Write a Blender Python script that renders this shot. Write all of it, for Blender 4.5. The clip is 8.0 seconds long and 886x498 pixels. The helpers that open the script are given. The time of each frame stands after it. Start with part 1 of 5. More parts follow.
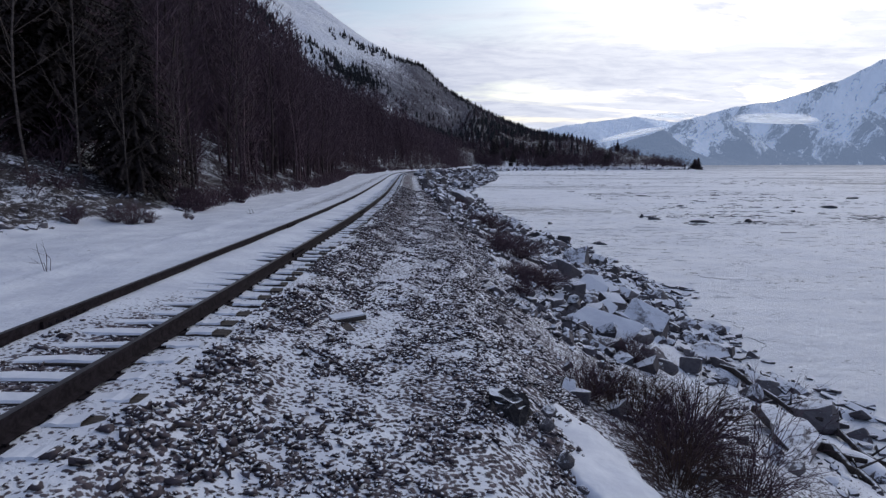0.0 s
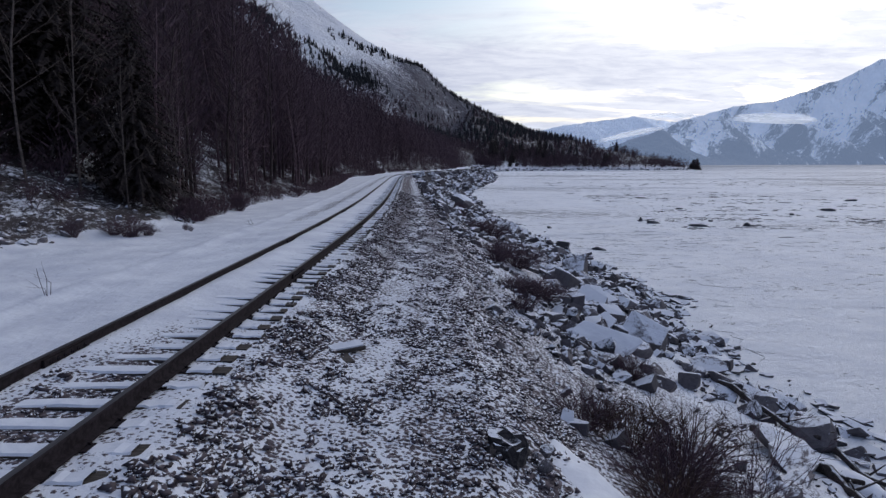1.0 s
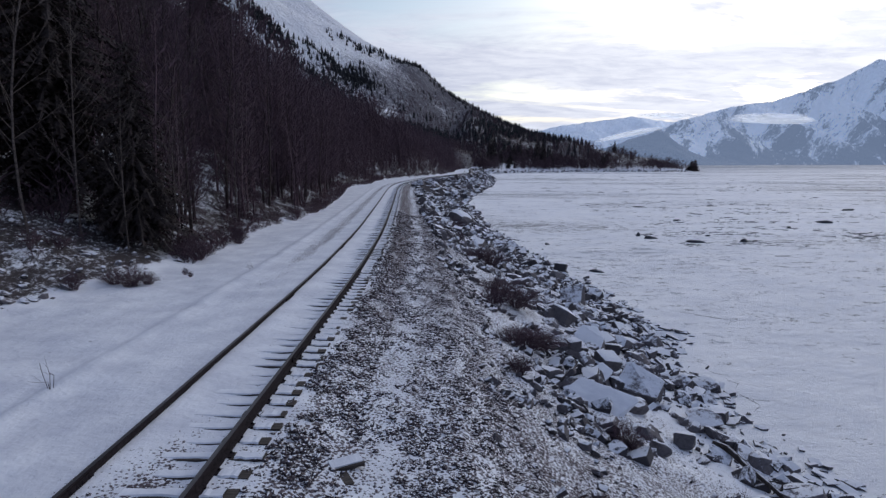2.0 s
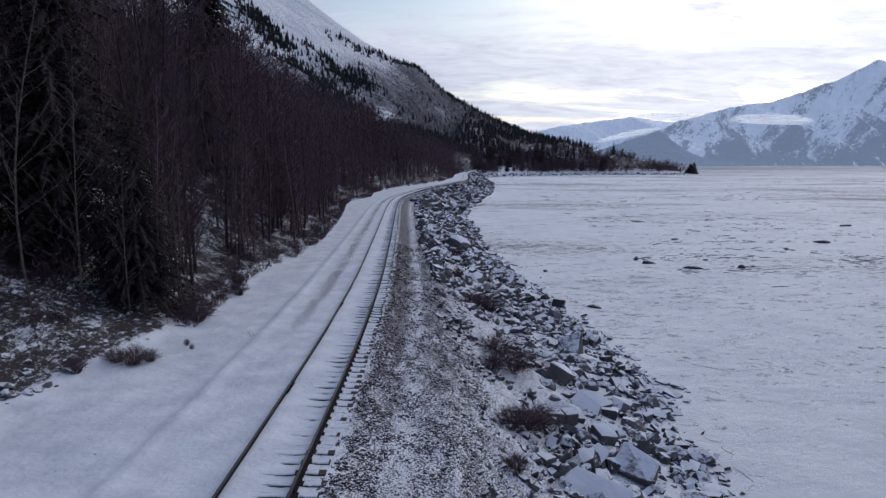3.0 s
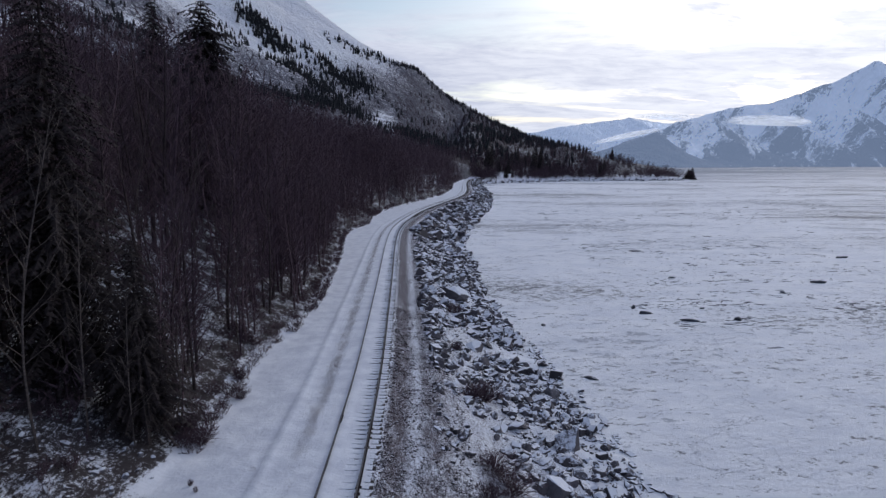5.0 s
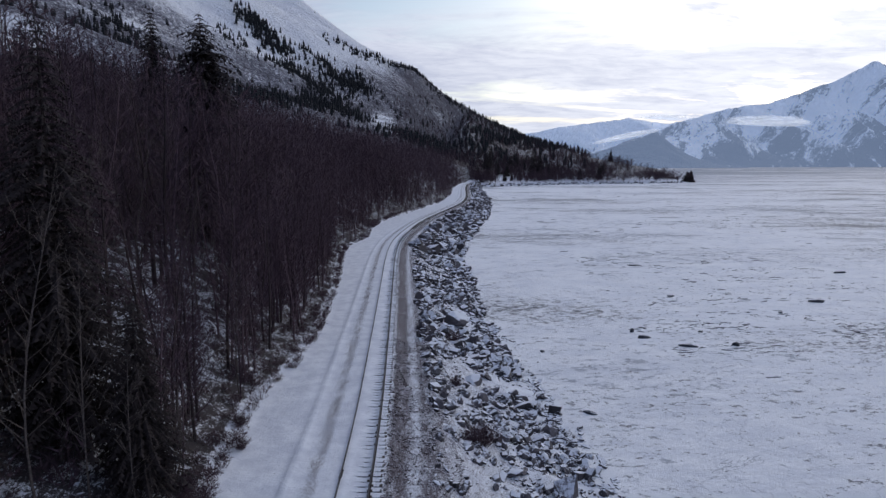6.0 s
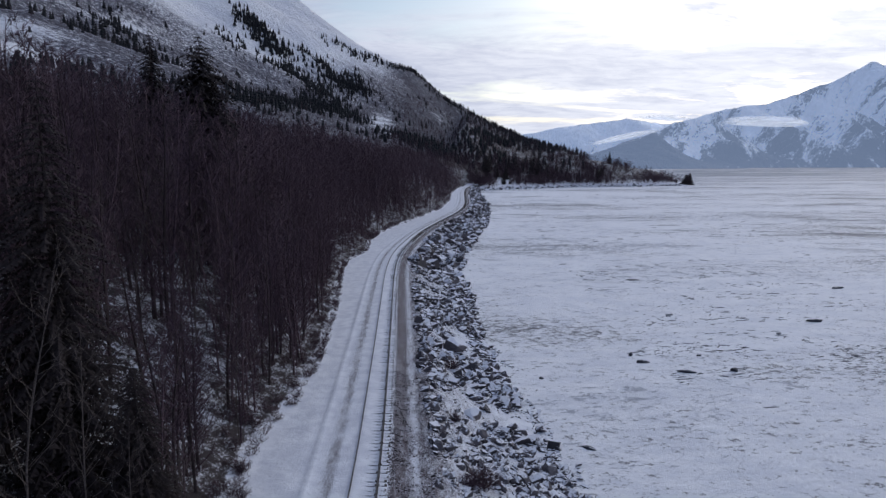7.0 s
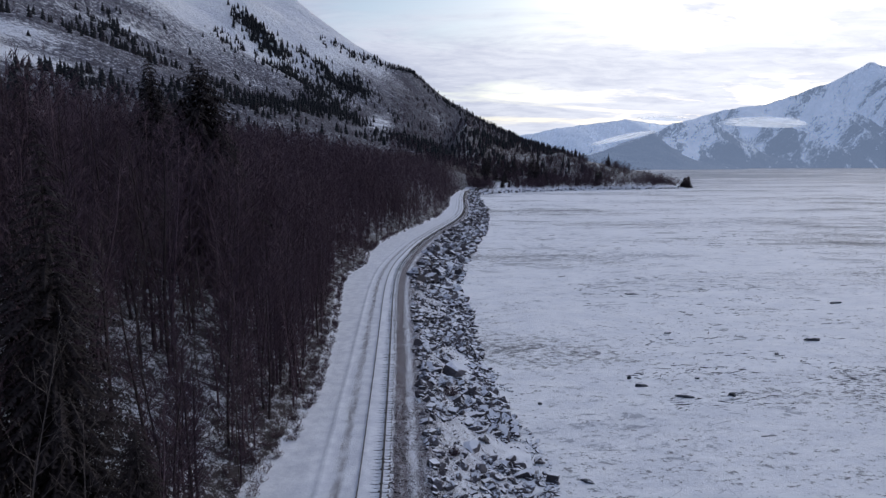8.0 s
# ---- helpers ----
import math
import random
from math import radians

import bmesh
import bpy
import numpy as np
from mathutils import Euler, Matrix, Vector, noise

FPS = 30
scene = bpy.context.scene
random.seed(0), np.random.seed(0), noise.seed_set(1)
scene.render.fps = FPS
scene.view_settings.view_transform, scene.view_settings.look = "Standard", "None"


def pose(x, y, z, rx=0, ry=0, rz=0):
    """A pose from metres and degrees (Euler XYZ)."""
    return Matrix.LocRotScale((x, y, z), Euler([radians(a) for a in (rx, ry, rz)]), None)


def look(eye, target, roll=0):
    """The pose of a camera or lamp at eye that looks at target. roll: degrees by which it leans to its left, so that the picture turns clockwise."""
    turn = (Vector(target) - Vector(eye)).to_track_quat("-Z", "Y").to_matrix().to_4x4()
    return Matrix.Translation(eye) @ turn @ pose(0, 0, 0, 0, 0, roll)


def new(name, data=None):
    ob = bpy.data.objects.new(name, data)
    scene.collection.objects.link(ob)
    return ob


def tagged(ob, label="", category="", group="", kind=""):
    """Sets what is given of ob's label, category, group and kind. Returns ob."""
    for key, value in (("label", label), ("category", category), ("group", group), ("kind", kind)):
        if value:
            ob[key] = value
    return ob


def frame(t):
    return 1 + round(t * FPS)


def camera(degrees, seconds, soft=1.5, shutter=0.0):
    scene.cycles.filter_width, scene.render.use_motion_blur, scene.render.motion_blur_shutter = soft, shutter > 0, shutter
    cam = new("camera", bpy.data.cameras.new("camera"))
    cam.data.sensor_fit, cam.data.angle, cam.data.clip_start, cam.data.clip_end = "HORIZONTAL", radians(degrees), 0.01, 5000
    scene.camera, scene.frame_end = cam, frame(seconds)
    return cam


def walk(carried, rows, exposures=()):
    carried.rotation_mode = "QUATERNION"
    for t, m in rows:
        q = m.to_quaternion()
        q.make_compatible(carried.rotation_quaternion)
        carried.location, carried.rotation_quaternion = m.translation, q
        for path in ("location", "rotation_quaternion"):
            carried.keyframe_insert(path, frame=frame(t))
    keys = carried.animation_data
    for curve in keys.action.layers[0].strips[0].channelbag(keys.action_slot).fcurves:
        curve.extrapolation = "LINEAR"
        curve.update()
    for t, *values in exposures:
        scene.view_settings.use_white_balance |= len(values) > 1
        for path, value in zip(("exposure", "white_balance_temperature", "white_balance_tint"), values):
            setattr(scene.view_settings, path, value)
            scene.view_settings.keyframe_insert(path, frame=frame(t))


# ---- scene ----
cam = camera(71.0, 8.0, soft=1.4)
PATH = [
    (0, -0.15, -0.97, 1.73, 0, -7.82, 0),
    (0.5, -0.15, -0.965, 1.915, 0, -7.82, 0),
    (1, -0.15, -0.95, 2.17, -0.08, -7.83, 0.03),
    (2.5, -0.125, -0.84, 5.23, -0.28, -7.84, 0.04),
    (3, -0.115, -0.79, 6.69, -0.32, -7.84, 0.04),
    (3.5, -0.105, -0.73, 8.13, -0.34, -7.84, 0.04),
    (4, -0.1, -0.67, 9.57, -0.37, -7.84, 0.04),
    (4.5, -0.095, -0.61, 10.97, -0.4, -7.83, 0.05),
    (6, -0.09, -0.33, 15.14, -0.52, -7.82, 0.12),
    (6.5, -0.095, -0.22, 16.55, -0.58, -7.82, 0.16),
    (7, -0.1, -0.13, 17.97, -0.62, -7.8, 0.18),
    (7.5, -0.1, -0.05, 19.35, -0.67, -7.78, 0.2),
    (8, -0.105, 0.02, 20.7, -0.72, -7.77, 0.22),
]
walk(cam, [(t, pose(x, y, z, 90 + pitch, 0, yaw) @ pose(0, 0, 0, 0, 0, -roll)) for t, x, y, z, yaw, pitch, roll in PATH])

# ---- light ----
SUN_EL, SUN_AZ = 24.0, 38.0          # degrees; azimuth clockwise from +y
world = bpy.data.worlds.new("sky")
scene.world = world
world.use_nodes = True
scene.view_settings.exposure = 0.0


def build_sky():
    nt = world.node_tree
    nt.nodes.clear()
    N, L = nt.nodes.new, nt.links.new
    out, bg = N("ShaderNodeOutputWorld"), N("ShaderNodeBackground")
    sky = N("ShaderNodeTexSky")
    sky.sky_type, sky.sun_disc = "NISHITA", False
    sky.sun_elevation, sky.sun_rotation = radians(SUN_EL), radians(SUN_AZ)
    sky.air_density, sky.dust_density = 1.0, 1.5
    co, sep = N("ShaderNodeTexCoord"), N("ShaderNodeSeparateXYZ")
    L(co.outputs["Generated"], sep.inputs[0])
    # project the direction on a flat cloud deck
    up = N("ShaderNodeMath"); up.operation = "MAXIMUM"; up.inputs[1].default_value = 0.0
    L(sep.outputs["Z"], up.inputs[0])
    add = N("ShaderNodeMath"); add.operation = "ADD"; add.inputs[1].default_value = 0.12
    L(up.outputs[0], add.inputs[0])
    dx, dy = N("ShaderNodeMath"), N("ShaderNodeMath")
    dx.operation = dy.operation = "DIVIDE"
    L(sep.outputs["X"], dx.inputs[0]); L(add.outputs[0], dx.inputs[1])
    L(sep.outputs["Y"], dy.inputs[0]); L(add.outputs[0], dy.inputs[1])
    com = N("ShaderNodeCombineXYZ")
    L(dx.outputs[0], com.inputs[0]); L(dy.outputs[0], com.inputs[1])
    mp = N("ShaderNodeMapping")
    mp.inputs["Scale"].default_value = (0.62, 1.1, 1.0)
    mp.inputs["Rotation"].default_value = (0, 0, radians(-14))
    mp.inputs["Location"].default_value = (1.3, 0.4, 0.0)
    L(com.outputs[0], mp.inputs[0])
    n1 = N("ShaderNodeTexNoise")
    n1.inputs["Scale"].default_value, n1.inputs["Detail"].default_value, n1.inputs["Roughness"].default_value = 1.1, 9.0, 0.58
    n1.inputs["Distortion"].default_value = 0.35
    L(mp.outputs[0], n1.inputs["Vector"])
    ramp = N("ShaderNodeValToRGB")
    ramp.color_ramp.elements[0].position, ramp.color_ramp.elements[0].color = 0.34, (0, 0, 0, 1)
    ramp.color_ramp.elements[1].position, ramp.color_ramp.elements[1].color = 0.50, (1, 1, 1, 1)
    L(n1.outputs["Fac"], ramp.inputs[0])
    n2 = N("ShaderNodeTexNoise")
    n2.inputs["Scale"].default_value, n2.inputs["Detail"].default_value, n2.inputs["Roughness"].default_value, n2.inputs["Distortion"].default_value = 1.9, 12.0, 0.66, 0.9
    L(mp.outputs[0], n2.inputs["Vector"])
    tone = N("ShaderNodeValToRGB")
    tone.color_ramp.elements[0].position, tone.color_ramp.elements[0].color = 0.40, (0.77, 0.785, 0.84, 1)
    tone.color_ramp.elements[1].position, tone.color_ramp.elements[1].color = 0.56, (0.99, 0.99, 0.99, 1)
    wisp = N("ShaderNodeTexNoise")
    wisp.inputs["Scale"].default_value, wisp.inputs["Detail"].default_value, wisp.inputs["Roughness"].default_value, wisp.inputs["Distortion"].default_value = 5.5, 10.0, 0.65, 1.2
    L(mp.outputs[0], wisp.inputs["Vector"])
    blend = N("ShaderNodeMix")
    blend.inputs[0].default_value = 0.38
    L(n2.outputs["Fac"], blend.inputs[2]); L(wisp.outputs["Fac"], blend.inputs[3])
    L(blend.outputs[0], tone.inputs[0])
    blue = N("ShaderNodeMix"); blue.data_type = "RGBA"; blue.blend_type = "MULTIPLY"
    blue.inputs[0].default_value = 1.0
    blue.inputs[7].default_value = (SKY_GAIN, SKY_GAIN, SKY_GAIN, 1)
    L(sky.outputs[0], blue.inputs[6])
    # thin cloud glows round the veiled sun and is dull away from it
    dot = N("ShaderNodeVectorMath"); dot.operation = "DOT_PRODUCT"
    a, e = radians(SUN_AZ), radians(SUN_EL)
    dot.inputs[1].default_value = (math.sin(a) * math.cos(e), math.cos(a) * math.cos(e), math.sin(e))
    L(co.outputs["Generated"], dot.inputs[0])
    near = N("ShaderNodeMapRange")
    near.inputs["From Min"].default_value, near.inputs["From Max"].default_value = -0.2, 0.98
    L(dot.outputs["Value"], near.inputs["Value"])
    glow = N("ShaderNodeMath"); glow.operation = "POWER"; glow.inputs[1].default_value = 2.4
    L(near.outputs[0], glow.inputs[0])
    veil = N("ShaderNodeMix"); veil.data_type = "RGBA"
    veil.inputs[6].default_value, veil.inputs[7].default_value = (0.178, 0.235, 0.40, 1), (0.93, 0.95, 1.03, 1)
    L(glow.outputs[0], veil.inputs[0])
    cloud = N("ShaderNodeMix"); cloud.data_type = "RGBA"; cloud.blend_type = "MULTIPLY"
    cloud.inputs[0].default_value = 1.0
    L(tone.outputs[0], cloud.inputs[6]); L(veil.outputs[2], cloud.inputs[7])
    mix = N("ShaderNodeMix"); mix.data_type = "RGBA"
    L(ramp.outputs[0], mix.inputs[0]); L(blue.outputs[2], mix.inputs[6]); L(cloud.outputs[2], mix.inputs[7])
    L(mix.outputs[2], bg.inputs["Color"])
    bg.inputs["Strength"].default_value = SKY_STRENGTH
    L(bg.outputs[0], out.inputs[0])


SKY_GAIN, SKY_STRENGTH = 0.11, 1.12
build_sky()
sun = new("sun", bpy.data.lights.new("sun", "SUN"))
sun.data.energy, sun.data.angle, sun.data.color = 0.35, radians(14), (1.0, 0.95, 0.88)
az, el = radians(SUN_AZ), radians(SUN_EL)
sun.matrix_world = look((60 * math.sin(az), 60 * math.cos(az), 60 * math.tan(el)), (0, 0, 0))

# ---- materials ----


class Nodes:
    """A small helper to wire a material."""

    def __init__(self, name, rough=0.8):
        self.mat = bpy.data.materials.new(name)
        self.mat.use_nodes = True
        self.nt = self.mat.node_tree
        self.bsdf = self.nt.nodes["Principled BSDF"]
        self.bsdf.inputs["Roughness"].default_value = rough
        self.bsdf.inputs["Specular IOR Level"].default_value = 0.25
        self.co = self.nt.nodes.new("ShaderNodeTexCoord").outputs["Object"]

    def noise(self, scale, detail=4.0, rough=0.55, vector=None, distortion=0.0):
        n = self.nt.nodes.new("ShaderNodeTexNoise")
        n.inputs["Scale"].default_value, n.inputs["Detail"].default_value = scale, detail
        n.inputs["Roughness"].default_value, n.inputs["Distortion"].default_value = rough, distortion
        self.nt.links.new(vector or self.co, n.inputs["Vector"])
        return n.outputs["Fac"]

    def voronoi(self, scale, out="Distance", feature="F1", vector=None):
        n = self.nt.nodes.new("ShaderNodeTexVoronoi")
        n.feature = feature
        n.inputs["Scale"].default_value = scale
        self.nt.links.new(vector or self.co, n.inputs["Vector"])
        return n.outputs[out]

    def stretch(self, sx, sy, sz, rz=0.0):
        n = self.nt.nodes.new("ShaderNodeMapping")
        n.inputs["Scale"].default_value = (sx, sy, sz)
        n.inputs["Rotation"].default_value = (0, 0, radians(rz))
        self.nt.links.new(self.co, n.inputs["Vector"])
        return n.outputs[0]

    def slant(self, sx, sy, sz, ry):
        """Grain that leans by ry degrees in the upright plane across the view."""
        n = self.nt.nodes.new("ShaderNodeMapping")
        n.vector_type = "TEXTURE"
        n.inputs["Scale"].default_value = (1 / sx, 1 / sy, 1 / sz)
        n.inputs["Rotation"].default_value = (0, radians(ry), 0)
        self.nt.links.new(self.co, n.inputs["Vector"])
        return n.outputs[0]

    def math(self, op, a, b=0.0, clamp=False):
        n = self.nt.nodes.new("ShaderNodeMath")
        n.operation, n.use_clamp = op, clamp
        for k, v in enumerate((a, b)):
            if isinstance(v, (int, float)):
                n.inputs[k].default_value = v
            else:
                self.nt.links.new(v, n.inputs[k])
        return n.outputs[0]

    def step(self, value, lo, hi):
        """0 below lo, 1 above hi."""
        n = self.nt.nodes.new("ShaderNodeMapRange")
        n.interpolation_type = "SMOOTHSTEP"
        n.inputs["From Min"].default_value, n.inputs["From Max"].default_value = lo, hi
        self.nt.links.new(value, n.inputs["Value"])
        return n.outputs["Result"]

    def mix(self, fac, a, b):
        n = self.nt.nodes.new("ShaderNodeMix")
        n.data_type = "RGBA"
        for k, v in ((0, fac), (6, a), (7, b)):
            if isinstance(v, tuple):
                n.inputs[k].default_value = (*v, 1)
            elif isinstance(v, (int, float)):
                n.inputs[k].default_value = v
            else:
                self.nt.links.new(v, n.inputs[k])
        return n.outputs[2]

    def attr(self, name):
        n = self.nt.nodes.new("ShaderNodeAttribute")
        n.attribute_name = name
        return n.outputs["Fac"]

    def normal_z(self):
        g, s = self.nt.nodes.new("ShaderNodeNewGeometry"), self.nt.nodes.new("ShaderNodeSeparateXYZ")
        self.nt.links.new(g.outputs["Normal"], s.inputs[0])
        return s.outputs["Z"]

    def chance(self):
        return self.nt.nodes.new("ShaderNodeObjectInfo").outputs["Random"]

    def island(self):
        return self.nt.nodes.new("ShaderNodeNewGeometry").outputs["Random Per Island"]

    def colour(self, c):
        if isinstance(c, tuple):
            self.bsdf.inputs["Base Color"].default_value = (*c, 1)
        else:
            self.nt.links.new(c, self.bsdf.inputs["Base Color"])
        return self

    def rough(self, r):
        self.nt.links.new(r, self.bsdf.inputs["Roughness"])
        return self

    def bump(self, height, strength=0.4, distance=0.02):
        n = self.nt.nodes.new("ShaderNodeBump")
        n.inputs["Strength"].default_value, n.inputs["Distance"].default_value = strength, distance
        self.nt.links.new(height, n.inputs["Height"])
        self.nt.links.new(n.outputs[0], self.bsdf.inputs["Normal"])
        return self


SNOW, SNOW_DULL = (0.82, 0.84, 0.88), (0.66, 0.68, 0.74)
STONE_DARK, STONE_GREY, STONE_BROWN = (0.044, 0.034, 0.040), (0.178, 0.153, 0.168), (0.125, 0.098, 0.106)


def make_ground():
    m = Nodes("snowy_ground", 0.85)
    snow = m.mix(m.step(m.noise(0.9, 6), 0.3, 0.7), SNOW_DULL, SNOW)
    # stones: cells with their own grey
    cell = m.voronoi(17, "Color")
    dist = m.voronoi(17, "Distance")
    tone = m.nt.nodes.new("ShaderNodeSeparateColor")
    m.nt.links.new(cell, tone.inputs[0])
    stone = m.mix(tone.outputs[0], STONE_DARK, m.mix(tone.outputs[1], STONE_GREY, STONE_BROWN))
    cover = m.math("ADD", m.math("ADD", m.math("MULTIPLY", m.noise(2.2, 6, 0.62, m.stretch(1.0, 0.32, 1.0)), 0.5), 0.2), m.math("ADD", m.math("MULTIPLY", m.noise(22, 3), 0.75), m.math("SUBTRACT", m.math("MULTIPLY", m.noise(45, 3, 0.6), 0.3), 0.15)))
    bare = m.math("ADD", cover, m.math("MULTIPLY", m.attr("gravel"), 1.1))
    bare = m.math("SUBTRACT", bare, m.math("MULTIPLY", dist, 0.5))
    mask = m.step(bare, 1.15, 1.24)
    litter = m.mix(m.noise(5, 7, 0.7), (0.018, 0.015, 0.016), (0.074, 0.060, 0.062))
    brush = m.step(m.math("ADD", m.math("ADD", m.math("MULTIPLY", m.noise(0.6, 8, 0.7), 0.6), m.math("ADD", m.math("MULTIPLY", m.noise(3.6, 9, 0.85), 0.6), m.math("MULTIPLY", m.noise(7.0, 8, 0.85, m.stretch(1.0, 0.5, 1.0, 25)), 0.8))), m.attr("brush")), 1.36, 1.46)
    fleck = m.math("MULTIPLY", m.step(m.noise(5.5, 4, 0.6), 0.70, 0.74), m.step(m.noise(0.5, 3), 0.45, 0.6))
    snow = m.mix(m.math("MULTIPLY", fleck, 0.8), snow, (0.06, 0.05, 0.045))
    m.colour(m.mix(brush, m.mix(mask, snow, stone), litter))
    relief = m.math("ADD", m.math("MULTIPLY", mask, m.math("SUBTRACT", 1.0, dist)), m.math("ADD", m.math("MULTIPLY", m.noise(6, 6), 0.8), m.math("MULTIPLY", m.noise(1.7, 8, 0.65), 2.2)))
    m.bump(relief, 0.7, 0.04)
    return m.mat


def make_mountain():
    m = Nodes("mountain_slope", 0.9)
    snow = m.mix(m.step(m.noise(0.01, 5), 0.35, 0.7), (0.74, 0.76, 0.81), (0.86, 0.875, 0.90))
    wood = m.math("ADD", m.math("ADD", m.math("MULTIPLY", m.noise(0.008, 7, 0.62, m.stretch(1.0, 1.0, 0.6)), 0.9), m.math("MULTIPLY", m.noise(0.035, 8, 0.7), 0.7)), m.attr("brush"))
    # bare hillside woods: single crowns with snow showing between them
    crowns = m.math("SUBTRACT", m.math("ADD", m.math("MULTIPLY", m.noise(0.26, 9, 0.88, m.stretch(1.0, 0.8, 0.5)), 5.2), m.math("MULTIPLY", m.voronoi(0.30), -0.5)), 2.35)
    dense = m.step(m.math("ADD", wood, crowns), 0.70, 1.14)
    bark = m.mix(m.noise(0.08, 6, 0.7), (0.030, 0.029, 0.046), (0.088, 0.084, 0.118))
    col = m.mix(m.math("MULTIPLY", dense, 0.93), snow, bark)
    # lone bushes and bare rock on the open snow
    bush = m.step(m.math("SUBTRACT", m.math("ADD", m.math("MULTIPLY", wood, 0.45), m.noise(0.16, 9, 0.85)), m.math("MULTIPLY", m.voronoi(0.14), 0.4)), 0.86, 0.93)
    m.colour(m.mix(m.math("MULTIPLY", bush, 0.8), col, (0.05, 0.047, 0.062)))
    m.bump(m.math("ADD", m.noise(0.02, 9, 0.65), m.math("MULTIPLY", m.noise(0.12, 6), 0.3)), 0.8, 18.0)
    return m.mat


def make_far_mountain():
    m = Nodes("far_mountain", 0.9)
    snow = m.mix(m.noise(0.01, 6), (0.84, 0.865, 0.90), (0.95, 0.955, 0.965))
    ribs = m.noise(0.02, 9, 0.66, m.slant(1.0, 0.12, 0.22, 42), 0.4)
    patch = m.math("ADD", m.math("MULTIPLY", ribs, 1.7), m.math("MULTIPLY", m.noise(0.10, 10, 0.88, m.slant(1.0, 0.3, 0.4, 42)), 1.4))
    mask = m.step(m.math("ADD", patch, m.attr("brush")), 1.75, 1.92)
    dark = m.mix(m.noise(0.03, 6), (0.010, 0.014, 0.024), (0.030, 0.040, 0.060))
    m.colour(m.mix(mask, snow, dark))
    m.bump(m.math("ADD", ribs, m.math("MULTIPLY", m.noise(0.02, 9, 0.7), 0.5)), 1.0, 80.0)
    # airlight of the kilometres between, put in as bluish glow that brightens the snow
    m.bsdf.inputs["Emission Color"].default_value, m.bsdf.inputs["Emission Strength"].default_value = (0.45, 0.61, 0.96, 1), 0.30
    return m.mat


def make_mist():
    m = Nodes("thin_mist", 1.0)
    m.bsdf.inputs["Specular IOR Level"].default_value = 0.0
    m.colour((0.92, 0.93, 0.95))
    # thins out towards its ends, its top and its foot
    pos = m.nt.nodes.new("ShaderNodeSeparateXYZ")
    m.nt.links.new(m.co, pos.inputs[0])
    reach = m.math("ADD", m.math("POWER", m.math("ABSOLUTE", pos.outputs["X"]), 2.0), m.math("POWER", m.math("ABSOLUTE", pos.outputs["Z"]), 2.0))
    m.nt.links.new(m.math("MULTIPLY", m.step(m.math("SUBTRACT", m.math("MULTIPLY", m.noise(2.0, 7, 0.7, m.stretch(1.0, 1.0, 0.5)), 1.6), reach), -0.3, 0.9), 0.62), m.bsdf.inputs["Alpha"])
    # bright by an added glow, where real mist only scatters daylight
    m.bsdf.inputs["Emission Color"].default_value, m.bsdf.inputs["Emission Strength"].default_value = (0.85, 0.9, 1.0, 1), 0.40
    return m.mat


